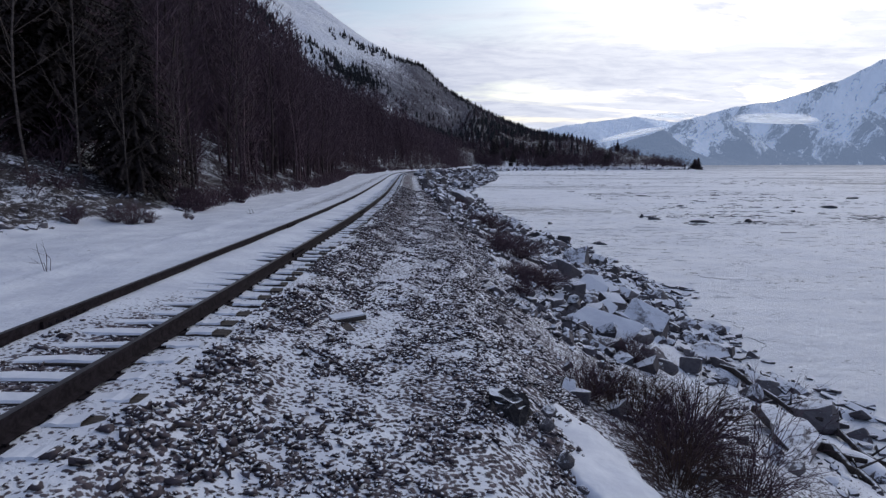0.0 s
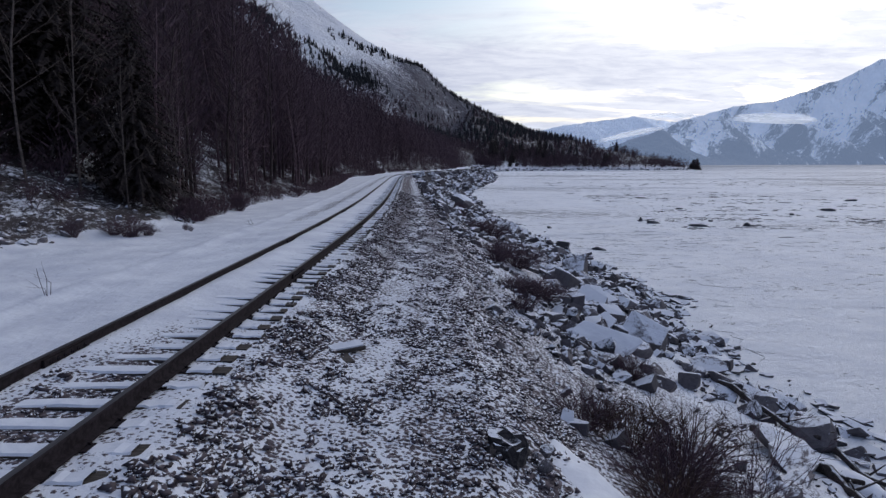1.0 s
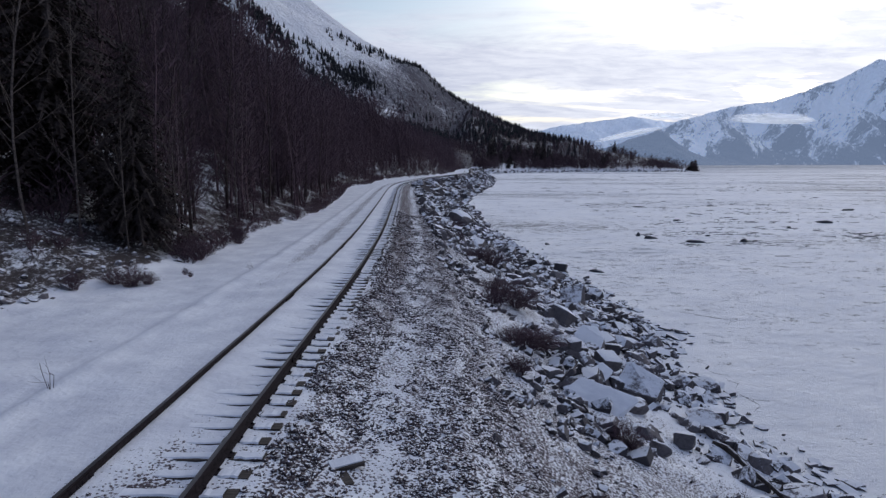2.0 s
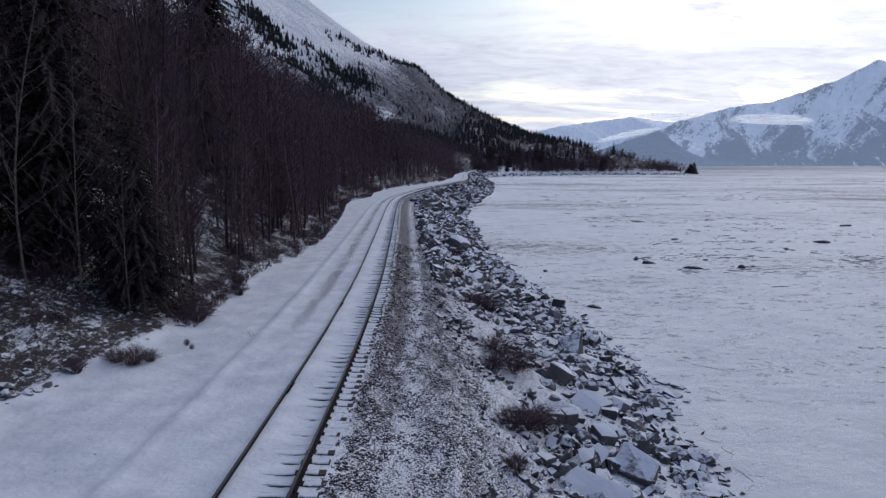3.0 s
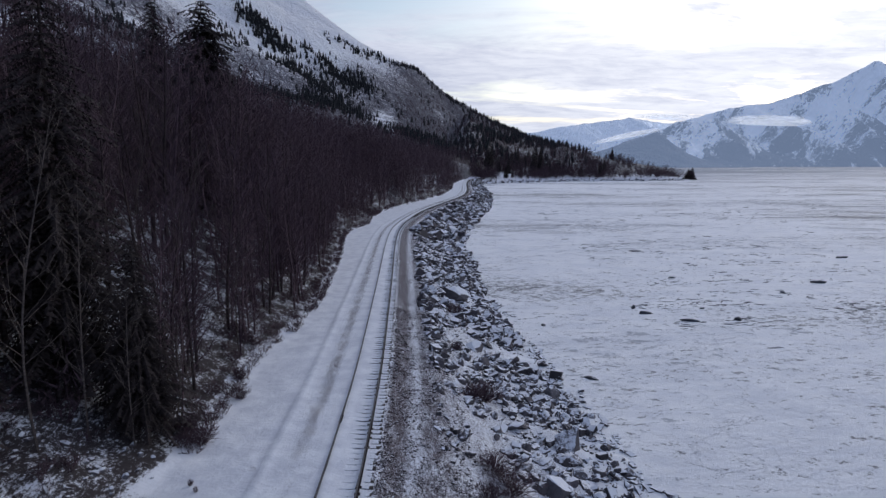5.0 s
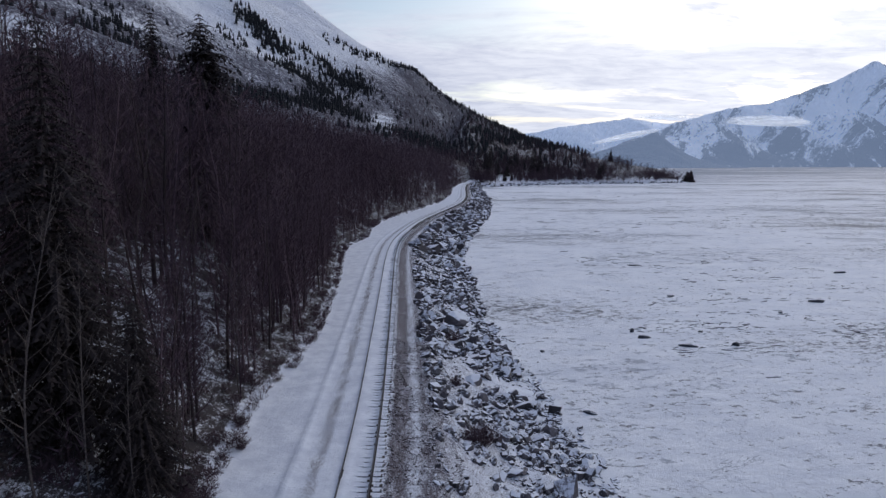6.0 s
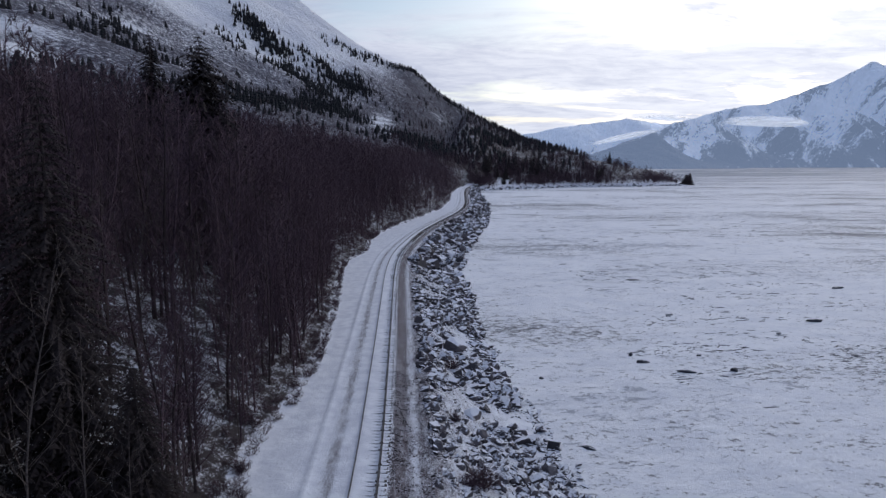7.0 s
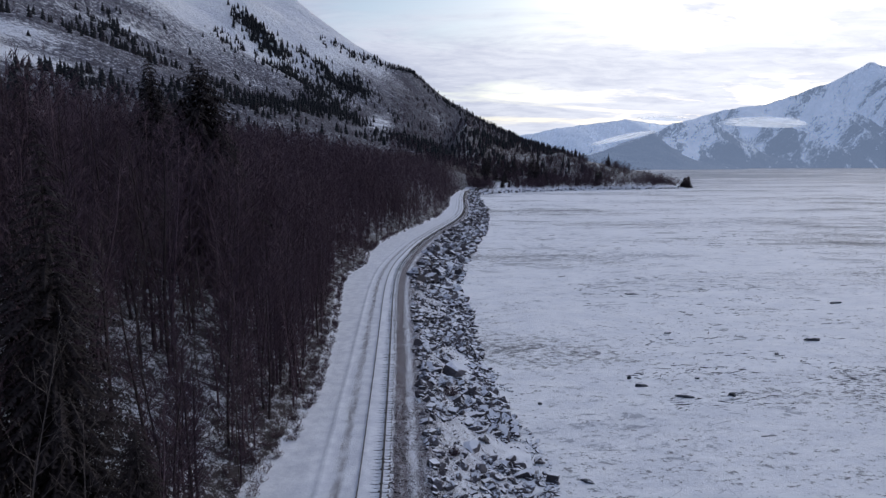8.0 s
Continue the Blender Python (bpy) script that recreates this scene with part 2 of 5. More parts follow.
def make_ice():
    m = Nodes("snowy_sea_ice", 0.7)
    flow = m.stretch(0.7, 1.0, 1.0, -14)
    snow = m.mix(m.step(m.noise(0.22, 10, 0.78, flow), 0.36, 0.62), (0.79, 0.81, 0.855), (0.92, 0.93, 0.95))
    zone = m.noise(0.02, 5, 0.62, flow)
    # wind-cut dashes of grey ice, gathered in belts
    dash = m.noise(0.8, 9, 0.76, m.stretch(0.55, 1.0, 1.0, -9), 0.5)
    thin = m.step(m.math("ADD", m.math("MULTIPLY", zone, 0.75), dash), 0.965, 1.0)
    belt = m.noise(0.012, 6, 0.7, m.stretch(0.6, 1.4, 1.0, -6))
    speck = m.step(m.math("ADD", m.math("MULTIPLY", belt, 0.8), m.noise(1.7, 8, 0.8, m.stretch(0.6, 1.0, 1.0, -9))), 0.975, 1.0)
    grey = m.step(m.math("ADD", m.math("MULTIPLY", zone, 1.2), m.math("MULTIPLY", m.noise(0.5, 9, 0.75, flow), 0.8)), 1.02, 1.2)
    crack = m.math("MULTIPLY", m.step(m.math("ABSOLUTE", m.math("SUBTRACT", m.noise(0.16, 6, 0.62, flow, 1.0), 0.5)), 0.0045, 0.001), m.step(m.noise(0.07, 3), 0.52, 0.6))
    warp = m.nt.nodes.new("ShaderNodeVectorMath")
    warp.operation = "ADD"
    wob = m.nt.nodes.new("ShaderNodeTexNoise")
    wob.inputs["Scale"].default_value, wob.inputs["Detail"].default_value = 0.3, 6.0
    m.nt.links.new(m.co, wob.inputs["Vector"])
    big = m.nt.nodes.new("ShaderNodeVectorMath")
    big.operation = "SCALE"
    big.inputs["Scale"].default_value = 5.0
    m.nt.links.new(wob.outputs["Color"], big.inputs[0])
    m.nt.links.new(m.co, warp.inputs[0]); m.nt.links.new(big.outputs[0], warp.inputs[1])
    floe = m.math("MULTIPLY", m.step(m.voronoi(0.17, "Distance", "DISTANCE_TO_EDGE", warp.outputs[0]), 0.016, 0.003), m.step(m.noise(0.06, 4, 0.6), 0.44, 0.60))
    col = m.mix(m.math("MULTIPLY", grey, 0.12), snow, (0.40, 0.43, 0.50))
    col = m.mix(m.math("MULTIPLY", thin, 0.6), col, (0.18, 0.205, 0.26))
    col = m.mix(m.math("MULTIPLY", m.math("MAXIMUM", crack, m.math("MULTIPLY", floe, 0.32)), 0.7), col, (0.15, 0.165, 0.21))
    col = m.mix(m.math("MULTIPLY", speck, 0.85), col, (0.07, 0.07, 0.08))
    # darker leads and bare ice far out
    pos = m.nt.nodes.new("ShaderNodeSeparateXYZ")
    m.nt.links.new(m.co, pos.inputs[0])
    lead = m.math("ADD", m.math("MULTIPLY", belt, 0.5), m.noise(0.16, 9, 0.78, m.stretch(0.4, 1.1, 1.0), 0.2))
    lead = m.math("MULTIPLY", m.step(lead, 0.80, 0.85), m.step(pos.outputs["Y"], 60, 220))
    col = m.mix(m.math("MULTIPLY", lead, 0.7), col, (0.15, 0.165, 0.20))
    out = m.math("MULTIPLY", m.step(pos.outputs["Y"], 350, 1300), m.step(m.noise(0.012, 9, 0.75, m.stretch(0.22, 1.0, 1.0, 4)), 0.40, 0.52))
    col = m.mix(m.math("MULTIPLY", out, 0.75), col, (0.13, 0.17, 0.24))
    m.colour(col)
    m.bump(m.math("ADD", m.noise(0.7, 10, 0.75, flow), m.math("MULTIPLY", dash, 0.5)), 0.75, 0.28)
    return m.mat


def make_rock(name="riprap_rock", amp=1.3, start=1.17):
    m = Nodes(name, 0.8)
    tone = m.mix(m.chance(), (0.040, 0.036, 0.041), (0.150, 0.140, 0.148))
    tone = m.mix(m.math("MULTIPLY", m.island(), 0.6), tone, (0.180, 0.160, 0.170))
    tone = m.mix(m.math("MULTIPLY", m.step(m.noise(6, 6, 0.7), 0.4, 0.7), 0.6), tone, (0.05, 0.046, 0.05))
    tone = m.mix(m.math("MULTIPLY", m.step(m.noise(14, 8, 0.8), 0.55, 0.72), 0.45), tone, (0.22, 0.205, 0.215))
    lie = m.math("ADD", m.math("MULTIPLY", m.normal_z(), 0.7), m.math("MULTIPLY", m.noise(3.0, 8, 0.78), amp))
    top = m.step(m.math("SUBTRACT", lie, m.math("MULTIPLY", m.island(), 0.16)), start, start + 0.12)
    m.colour(m.mix(top, tone, m.mix(m.noise(5, 6), SNOW_DULL, SNOW)))
    m.bump(m.noise(9, 8, 0.65), 0.7, 0.05)
    return m.mat


def make_plain(name, dark, light, scale, rough=0.8, bump=0.4, distance=0.01, vector=None, snow=None, metal=0.0):
    m = Nodes(name, rough)
    v = m.stretch(*vector) if vector else None
    col = m.mix(m.step(m.noise(scale, 7, 0.65, v), 0.3, 0.72), dark, light)
    if snow:
        top = m.step(m.math("ADD", m.normal_z(), m.math("MULTIPLY", m.noise(scale * 0.7, 6, 0.7), 0.6)), snow, snow + 0.15)
        col = m.mix(top, col, SNOW)
    m.colour(col)
    m.bsdf.inputs["Metallic"].default_value = metal
    m.bump(m.noise(scale * 2, 7, 0.6, v), bump, distance)
    return m.mat


def make_stone():
    m = Nodes("crushed_ballast_stone", 0.85)
    grey = m.mix(m.island(), (0.026, 0.020, 0.025), (0.130, 0.108, 0.120))
    grey = m.mix(m.math("MULTIPLY", m.noise(1.3, 4), 0.5), grey, (0.080, 0.063, 0.068))
    top = m.step(m.math("ADD", m.normal_z(), m.math("MULTIPLY", m.noise(4, 6, 0.75), 1.1)), 1.38, 1.48)
    m.colour(m.mix(top, grey, SNOW))
    m.bump(m.noise(90, 4), 0.4, 0.004)
    return m.mat


MAT_GROUND, MAT_MOUNTAIN, MAT_FAR, MAT_ICE, MAT_ROCK = make_ground(), make_mountain(), make_far_mountain(), make_ice(), make_rock("riprap_rock", 1.3, 1.02)
MAT_MIST = make_mist()
MAT_BOULDER = make_rock("snow_glazed_boulder", 0.85, 0.69)
MAT_SHALE = make_plain("dark_split_stone", (0.014, 0.013, 0.014), (0.055, 0.049, 0.052), 7, 0.9, 0.7, 0.03, snow=1.12)
MAT_SNOW = make_plain("settled_snow", SNOW_DULL, SNOW, 3.0, 0.75, 0.4, 0.03)
MAT_TIE = make_plain("weathered_tie_timber", (0.025, 0.02, 0.018), (0.10, 0.085, 0.075), 9, 0.85, 0.6, 0.01, (0.25, 3, 3))
MAT_RAIL = make_plain("rusty_rail_steel", (0.013, 0.010, 0.012), (0.036, 0.029, 0.033), 14, 0.9, 0.3, 0.004)
MAT_RAIL.node_tree.nodes["Principled BSDF"].inputs["Specular IOR Level"].default_value = 0.08
MAT_RAILTOP = make_plain("worn_rail_head", (0.05, 0.047, 0.05), (0.12, 0.115, 0.12), 5, 0.45, 0.1, 0.002, (1, 0.05, 1), metal=0.4)
MAT_BARK = make_plain("dark_bark", (0.022, 0.015, 0.015), (0.072, 0.051, 0.050), 8, 0.9, 0.5, 0.02, (3, 3, 0.4))
MAT_PALE = make_plain("pale_birch_bark", (0.05, 0.040, 0.037), (0.155, 0.125, 0.112), 5, 0.85, 0.4, 0.01, (1, 1, 3))
MAT_TWIG = make_plain("bare_twigs", (0.045, 0.030, 0.038), (0.135, 0.085, 0.102), 4, 0.9, 0.0)
MAT_REDTWIG = make_plain("reddish_willow_twigs", (0.032, 0.019, 0.016), (0.10, 0.060, 0.047), 5, 0.9, 0.0)
MAT_NEEDLE = make_plain("spruce_needles", (0.017, 0.013, 0.013), (0.048, 0.036, 0.035), 6, 0.9, 0.0)
MAT_STONE = make_stone()
MAT_CONIFER = make_plain("far_conifer_needles", (0.010, 0.011, 0.014), (0.030, 0.032, 0.036), 0.3, 0.95, 0.0)
MAT_LUMP = make_plain("muddy_ice_lump", (0.022, 0.023, 0.028), (0.085, 0.09, 0.105), 2, 0.7, 0.5, 0.05, snow=1.2)
MAT_BIT = make_plain("dirty_ice_crumbs", (0.02, 0.02, 0.024), (0.075, 0.078, 0.09), 2, 0.7, 0.5, 0.05, snow=1.42)
MAT_WOOD = make_plain("driftwood", (0.02, 0.016, 0.015), (0.065, 0.053, 0.047), 6, 0.85, 0.5, 0.02, (3, 3, 0.3), snow=1.2)

# ---- meshes ----


class Soup:
    """Gathers vertices and faces of one mesh."""

    def __init__(self):
        self.v, self.f, self.m = [], [], []

    def tube(self, points, radii, sides=5, mat=0, cap=True):
        first = len(self.v)
        prev = None
        for k, p in enumerate(points):
            a, b = points[max(k - 1, 0)], points[min(k + 1, len(points) - 1)]
            d = (Vector(b) - Vector(a)).normalized()
            if prev is None:
                prev = d.orthogonal().normalized()
            u = (prev - d * prev.dot(d)).normalized()
            prev = u
            w = d.cross(u)
            for s in range(sides):
                ang = 2 * math.pi * s / sides
                self.v.append(Vector(p) + (u * math.cos(ang) + w * math.sin(ang)) * radii[k])
        for k in range(len(points) - 1):
            for s in range(sides):
                a, b = first + k * sides + s, first + k * sides + (s + 1) % sides
                self.f.append((a, b, b + sides, a + sides))
                self.m.append(mat)
        if cap:
            self.f.append(tuple(first + (len(points) - 1) * sides + s for s in range(sides)))
            self.m.append(mat)

    def add(self, verts, faces, m=None, mat=0):
        first = len(self.v)
        self.v += [m @ Vector(v) for v in verts] if m is not None else [Vector(v) for v in verts]
        self.f += [tuple(first + i for i in f) for f in faces]
        self.m += [mat] * len(faces)

    def mesh(self, name, mats, smooth=False):
        me = bpy.data.meshes.new(name)
        me.from_pydata([tuple(v) for v in self.v], [], self.f)
        for mt in mats:
            me.materials.append(mt)
        if len(mats) > 1:
            me.polygons.foreach_set("material_index", self.m)
        me.polygons.foreach_set("use_smooth", [smooth] * len(self.f))
        me.update()
        return me


def part(name, me, parent, label=""):
    ob = new(name, me)
    ob.parent = parent
    return tagged(ob, label)


def thing(name, label, category, me=None, group="", kind=""):
    return tagged(new(name, me), label, category, group, kind)


def box(lo, hi):
    (a, b, c), (d, e, f) = lo, hi
    v = [(a, b, c), (d, b, c), (d, e, c), (a, e, c), (a, b, f), (d, b, f), (d, e, f), (a, e, f)]
    return v, [(3, 2, 1, 0), (4, 5, 6, 7), (0, 1, 5, 4), (1, 2, 6, 5), (2, 3, 7, 6), (3, 0, 4, 7)]


def rock_shape(rng, cuts=9, level=2):
    """An angular stone about 1 across: a ball with flats cut into it."""
    bm = bmesh.new()
    bmesh.ops.create_icosphere(bm, subdivisions=level, radius=0.62)
    planes = [(Vector((rng.gauss(0, 1), rng.gauss(0, 1), rng.gauss(0, 1))).normalized(), rng.uniform(0.26, 0.46)) for _ in range(cuts)]
    for v in bm.verts:
        for n, d in planes:
            over = v.co.dot(n) - d
            if over > 0:
                v.co -= n * over
        v.co += noise.noise_vector(v.co * 4 + Vector((rng.random() * 9, 0, 0))) * 0.03
    bmesh.ops.dissolve_limit(bm, angle_limit=radians(7), verts=bm.verts, edges=bm.edges)
    bmesh.ops.triangulate(bm, faces=bm.faces)
    v = [tuple(x.co) for x in bm.verts]
    bm.verts.index_update()
    f = [tuple(x.index for x in fc.verts) for fc in bm.faces]
    bm.free()
    return v, f


def turned(x, y, z, rx, ry, rz, sx, sy, sz):
    return Matrix.LocRotScale((x, y, z), Euler((rx, ry, rz)), (sx, sy, sz))


# ---- the lie of the land ----
TRACK = [(-400, -3.95), (0, -3.95), (22, -3.95), (36, -4.35), (62, -5.7), (85, -7.0), (101, -7.9), (116, -8.35), (127, -8.3), (143, -7.1), (164, -5.0), (177, -3.1),
         (210, 2.8), (231, 6.8), (257, 10.5), (290, 13.1), (332, 14.9), (390, 17.2), (468, 22.0), (522, 29.5), (560, 42.0), (585, 60.0), (700, 100.0), (1500, 335.0), (3000, 800.0), (5200, 1480.0)]
TRACK_Y, TRACK_X = np.array([p[0] for p in TRACK], float), np.array([p[1] for p in TRACK], float)


def smooth_track(y):
    """The track's middle, rounded between the plan's points."""
    off = np.array([-9, -6, -3, 0, 3, 6, 9], float) * (0.55 if y < 60 else 1.0)
    return float(np.mean(np.interp(y + off, TRACK_Y, TRACK_X)))


FINE_Y = np.concatenate([np.arange(-400, 700, 0.5), np.arange(700, 5300, 20)])
FINE_X = np.array([smooth_track(y) for y in FINE_Y])


def xc(y):
    return np.interp(y, FINE_Y, FINE_X)


EDGE = [(-400, -8.5), (5, -8.8), (16, -8.4), (19, -7.9), (24, -7.2), (27, -7.0), (38, -7.7), (46, -6.4), (55, -5.9), (73, -6.3), (92, -7.4), (105, -8.5), (116, -8.8), (132, -6.9), (150, -9.8), (172, -10.4),
        (212, -9.8), (293, -8.0), (394, -8.0), (494, -6.0), (5200, -6.0)]
SHORE = [(-400, 13), (10, 12.7), (18, 13.0), (24, 13.5), (34, 14.1), (47, 13.6), (62, 12.4), (77, 12.2), (105, 13.4), (125, 12.3), (153, 13.2), (185, 13.0), (214, 12.2), (254, 10.3), (351, 12.8), (434, 12.0), (515, 7.5), (585, 6.0), (5200, 6.0)]


def edge(y):
    return np.interp(y, [p[0] for p in EDGE], [p[1] for p in EDGE])


def shore(y):
    return np.interp(y, [p[0] for p in SHORE], [p[1] for p in SHORE])


ICE_Z = -4.42
HILL = [(0, -0.3), (1.2, 0.1), (4, 1.2), (12, 4.4), (25, 9.5), (45, 15.5), (80, 21.0), (120, 27.0), (250, 66.0), (430, 144.0), (900, 371.0), (1300, 572.0), (1600, 719.0), (2600, 1200.0), (4200, 1890.0)]


# the mountain's skyline: bearing (x / y), slope up to the crest, distance of the crest
CREST = [(-1.5, 0.62, 2300), (-0.6, 0.48, 2300), (-0.3, 0.325, 2300), (-0.204, 0.248, 2300), (-0.167, 0.221, 2300), (-0.122, 0.191, 2300), (-0.076, 0.166, 2700), (-0.035, 0.152, 3300), (-0.004, 0.125, 3200), (0.0145, 0.110, 2900),
         (0.06, 0.087, 2300), (0.1055, 0.063, 1900), (0.151, 0.046, 1300), (0.197, 0.041, 950), (0.25, 0.026, 850), (0.30, 0.014, 800), (0.36, 0.006, 740), (0.40, 0.0, 700), (3.0, 0.0, 700)]
CREST_B, CREST_E, CREST_R = (np.array([c[i] for c in CREST], float) for i in range(3))


def skyline(x, y):
    b = x / max(y, 30.0)
    return b, float(np.interp(b, CREST_B, CREST_E)), float(np.interp(b, CREST_B, CREST_R))


def shoulder(x, y):
    """The wooded shoulder that comes down from the mountain to the headland."""
    if y < 500:
        return -99.0
    b, e, far = skyline(x, y)
    u = max(0.0, min(1.0, (y - 590) / (far - 590)))
    w = max(0.0, min(1.0, (b + 0.02) / 0.07))
    top = e * far + 4.4
    return ICE_Z + top * u ** 0.85 * w - 8 * (1 - w) + (noise.fractal(Vector((x * 0.008, y * 0.008, 21)), 1.0, 2.1, 4) * 5 * u if u > 0 else 0.0) - (0 if u > 0 else 3)


def land(s, y, rough=True):
    """The height of the land s metres to the right of the track's middle."""
    z = bare_land(s, y, rough)
    if y < 500 and s > -120:
        return z
    x = s + float(xc(y))
    b, e, far = skyline(x, y)
    if s < -60:
        z *= 1 + 0.5 * max(0.0, min(1.0, (y - 1300) / 1000)) * max(0.0, min(1.0, (-s - 100) / 300))
        top = e * min(math.hypot(x, y), far) + 1.7 + noise.fractal(Vector((x * 0.012, y * 0.012, 27)), 1.0, 2.1, 4) * 5
        z = top - 12 * math.log1p(math.exp(min((top - z) / 12, 60))) if z > top - 80 else z
    return max(z, shoulder(x, y)) if s < -14 else z


def bare_land(s, y, rough=True):
    """The slope, the track bed and the bank."""
    e, w = edge(y), shore(y)
    if s < e:
        d = e - s
        z = float(np.interp(d, [p[0] for p in HILL], [p[1] for p in HILL]))
        if rough:
            x = s + float(xc(y))
            z += noise.noise(Vector((x * 0.35, y * 0.35, 1))) * min(d * 0.15, 0.5) + noise.noise(Vector((x * 0.06, y * 0.06, 3))) * min(d * 0.05, 2.5)
            if d > 150:
                q = min((d - 150) / 900, 1.0)
                z += q * (noise.fractal(Vector((x * 0.0022, y * 0.0016, 7)), 1.0, 2.1, 6) * 95 + noise.fractal(Vector((x * 0.009, y * 0.009, 2)), 0.9, 2.1, 4) * 22)
        return z
    x = s + float(xc(y))
    n = noise.noise(Vector((x * 0.5, y * 0.5, 5))) * 0.06 + noise.noise(Vector((x * 2.1, y * 2.1, 8))) * 0.03 * max(0.0, min(1.0, (34 - y) / 10)) if rough else 0.0
    if s < -3.4:
        return float(np.interp(s, [e, e + 0.8, -3.7, -3.4], [-0.3, -0.36, -0.30, -0.16])) + n * 1.3
    if s < 4.2:
        f = float(np.interp(y, [4.6, 7.0], [0.0, 1.0]))
        bed = float(np.interp(s, [-3.4, -3.0, -2.2, -1.5, -0.9, -0.7, -0.2, 0.4, 0.7, 0.9, 1.5, 2.3, 3.0, 4.2],
                              [-0.16, -0.22, -0.20, -0.17, -0.15, -0.13 + 0.02 * f, -0.19 + 0.03 * f, -0.212, -0.19, -0.182, -0.200, -0.50, -0.60, -0.72]))
        if rough and 0.85 < s < 1.6:
            bed += (1 - f) * (0.012 + 0.05 * noise.noise(Vector((x * 2.3, y * 1.9, 14)))) - 0.025 * f
        elif 0.05 < s < 0.72:
            bed -= 0.004 * f
        return bed + n * (0.35 if abs(s) < 2.0 else 1.0)
    if s < w:
        u = (s - 4.2) / (w - 4.2)
        even = -0.72 + (ICE_Z + 0.72) * (u ** 0.92)
        sag = float(np.interp(u, [0, 0.1, 0.2, 0.35, 0.46, 0.6, 0.75, 0.9, 1], [-0.72, -1.3, -1.85, -2.6, -3.05, -3.5, -3.95, -4.28, ICE_Z]))
        return even + (sag - even) * float(np.interp(y, [8, 14, 90, 160], [0, 1, 1, 0.4])) + n * 3.0 + (noise.noise(Vector((x * 0.4, y * 0.4, 11))) * 0.25 * math.sin(math.pi * u) if rough else 0.0)
    return ICE_Z - 0.35 * (s - w) - 0.02


def gravel_amount(s, y):
    """How far bare stones show through the snow; two strips also paint in shade."""
    w = float(shore(y))
    far = float(np.interp(y, [12, 26], [0.0, 1.0]))
    # bare stones at -2.3 to -1.9 paint in the ballast shoulder's shadow
    a = float(np.interp(s, [-4.6, -3.5, -2.9, -2.3, -1.9, -1.5, -0.6, 0.0, 0.6, 1.2, 1.5, 2.3, 2.7, 3.0, 3.4, 4.2, 5.0, w - 3, w - 0.5, w + 0.6],
                        [0, 0.05, 0.22, 0.52, 0.50, 0.18, 0.32, 0.48, 0.36, 0.30, 0.535 + 0.14 * far, 0.535 + 0.15 * far, 0.50 + 0.03 * far, 0.47 + 0.02 * far, 0.55 + 0.07 * far, 0.56 + 0.06 * far, 0.54, 0.46, 0.28, 0.0]))
    if 5.5 < s < w - 1:
        a -= 0.02 * float(np.interp(y, [12, 16, 60, 120], [0, 1, 1, 0]))
    if 4.6 < s < w - 2:
        a += 0.06 * float(np.interp(y, [13, 18], [1.0, 0.0]))
    if s < -1.3:
        a *= float(np.interp(y, [8, 30], [0.3, 1.05]))
    elif s < 1.2:
        a *= float(np.interp(y, [6, 9], [1.4, 0.62]))
        # gravel between the tie ends, with the gaps' shadow darkened in
        if s > 0.85:
            a += 0.18 * float(np.interp(y, [5, 8], [0.0, 1.0]))
    return a


CLEARINGS = [(-104, 1210, 13, 120, 1.0), (10, 1640, 14, 200, 0.35), (-290, 450, 26, 50, 1.1), (-360, 545, 30, 48, 1.1), (-445, 930, 14, 110, 0.6)]


def open_snow(x, y, d):
    """The treeless upper slope below the crest."""
    b = x / max(y, 30.0)
    return float(np.interp(d, [430, 540, 650], [0, 0.2, 1.0])) * float(np.interp(y, [1050, 1300], [0, 1])) * float(np.interp(b, [-0.085, -0.05], [1, 0]))


def clearing(x, y):
    """Open snow in the scrub: avalanche chutes and a road cut."""
    return sum(k * math.exp(-((x - a) / w) ** 2 - ((y - b) / h) ** 2) for a, b, w, h, k in CLEARINGS)


def glade(x, y):
    """Thin strip in the wood where snow shows between the trunks."""
    out = 0.0
    for x0, y0, x1, y1, w in ((-17, 38, -33, 76, 3.6), (-27, 38, -31, 48, 3.0)):
        u = max(0.0, min(1.0, ((x - x0) * (x1 - x0) + (y - y0) * (y1 - y0)) / ((x1 - x0) ** 2 + (y1 - y0) ** 2)))
        out = max(out, math.exp(-(((x - x0 - u * (x1 - x0)) ** 2 + (y - y0 - u * (y1 - y0)) ** 2) / w ** 2) ** 2))
    return out


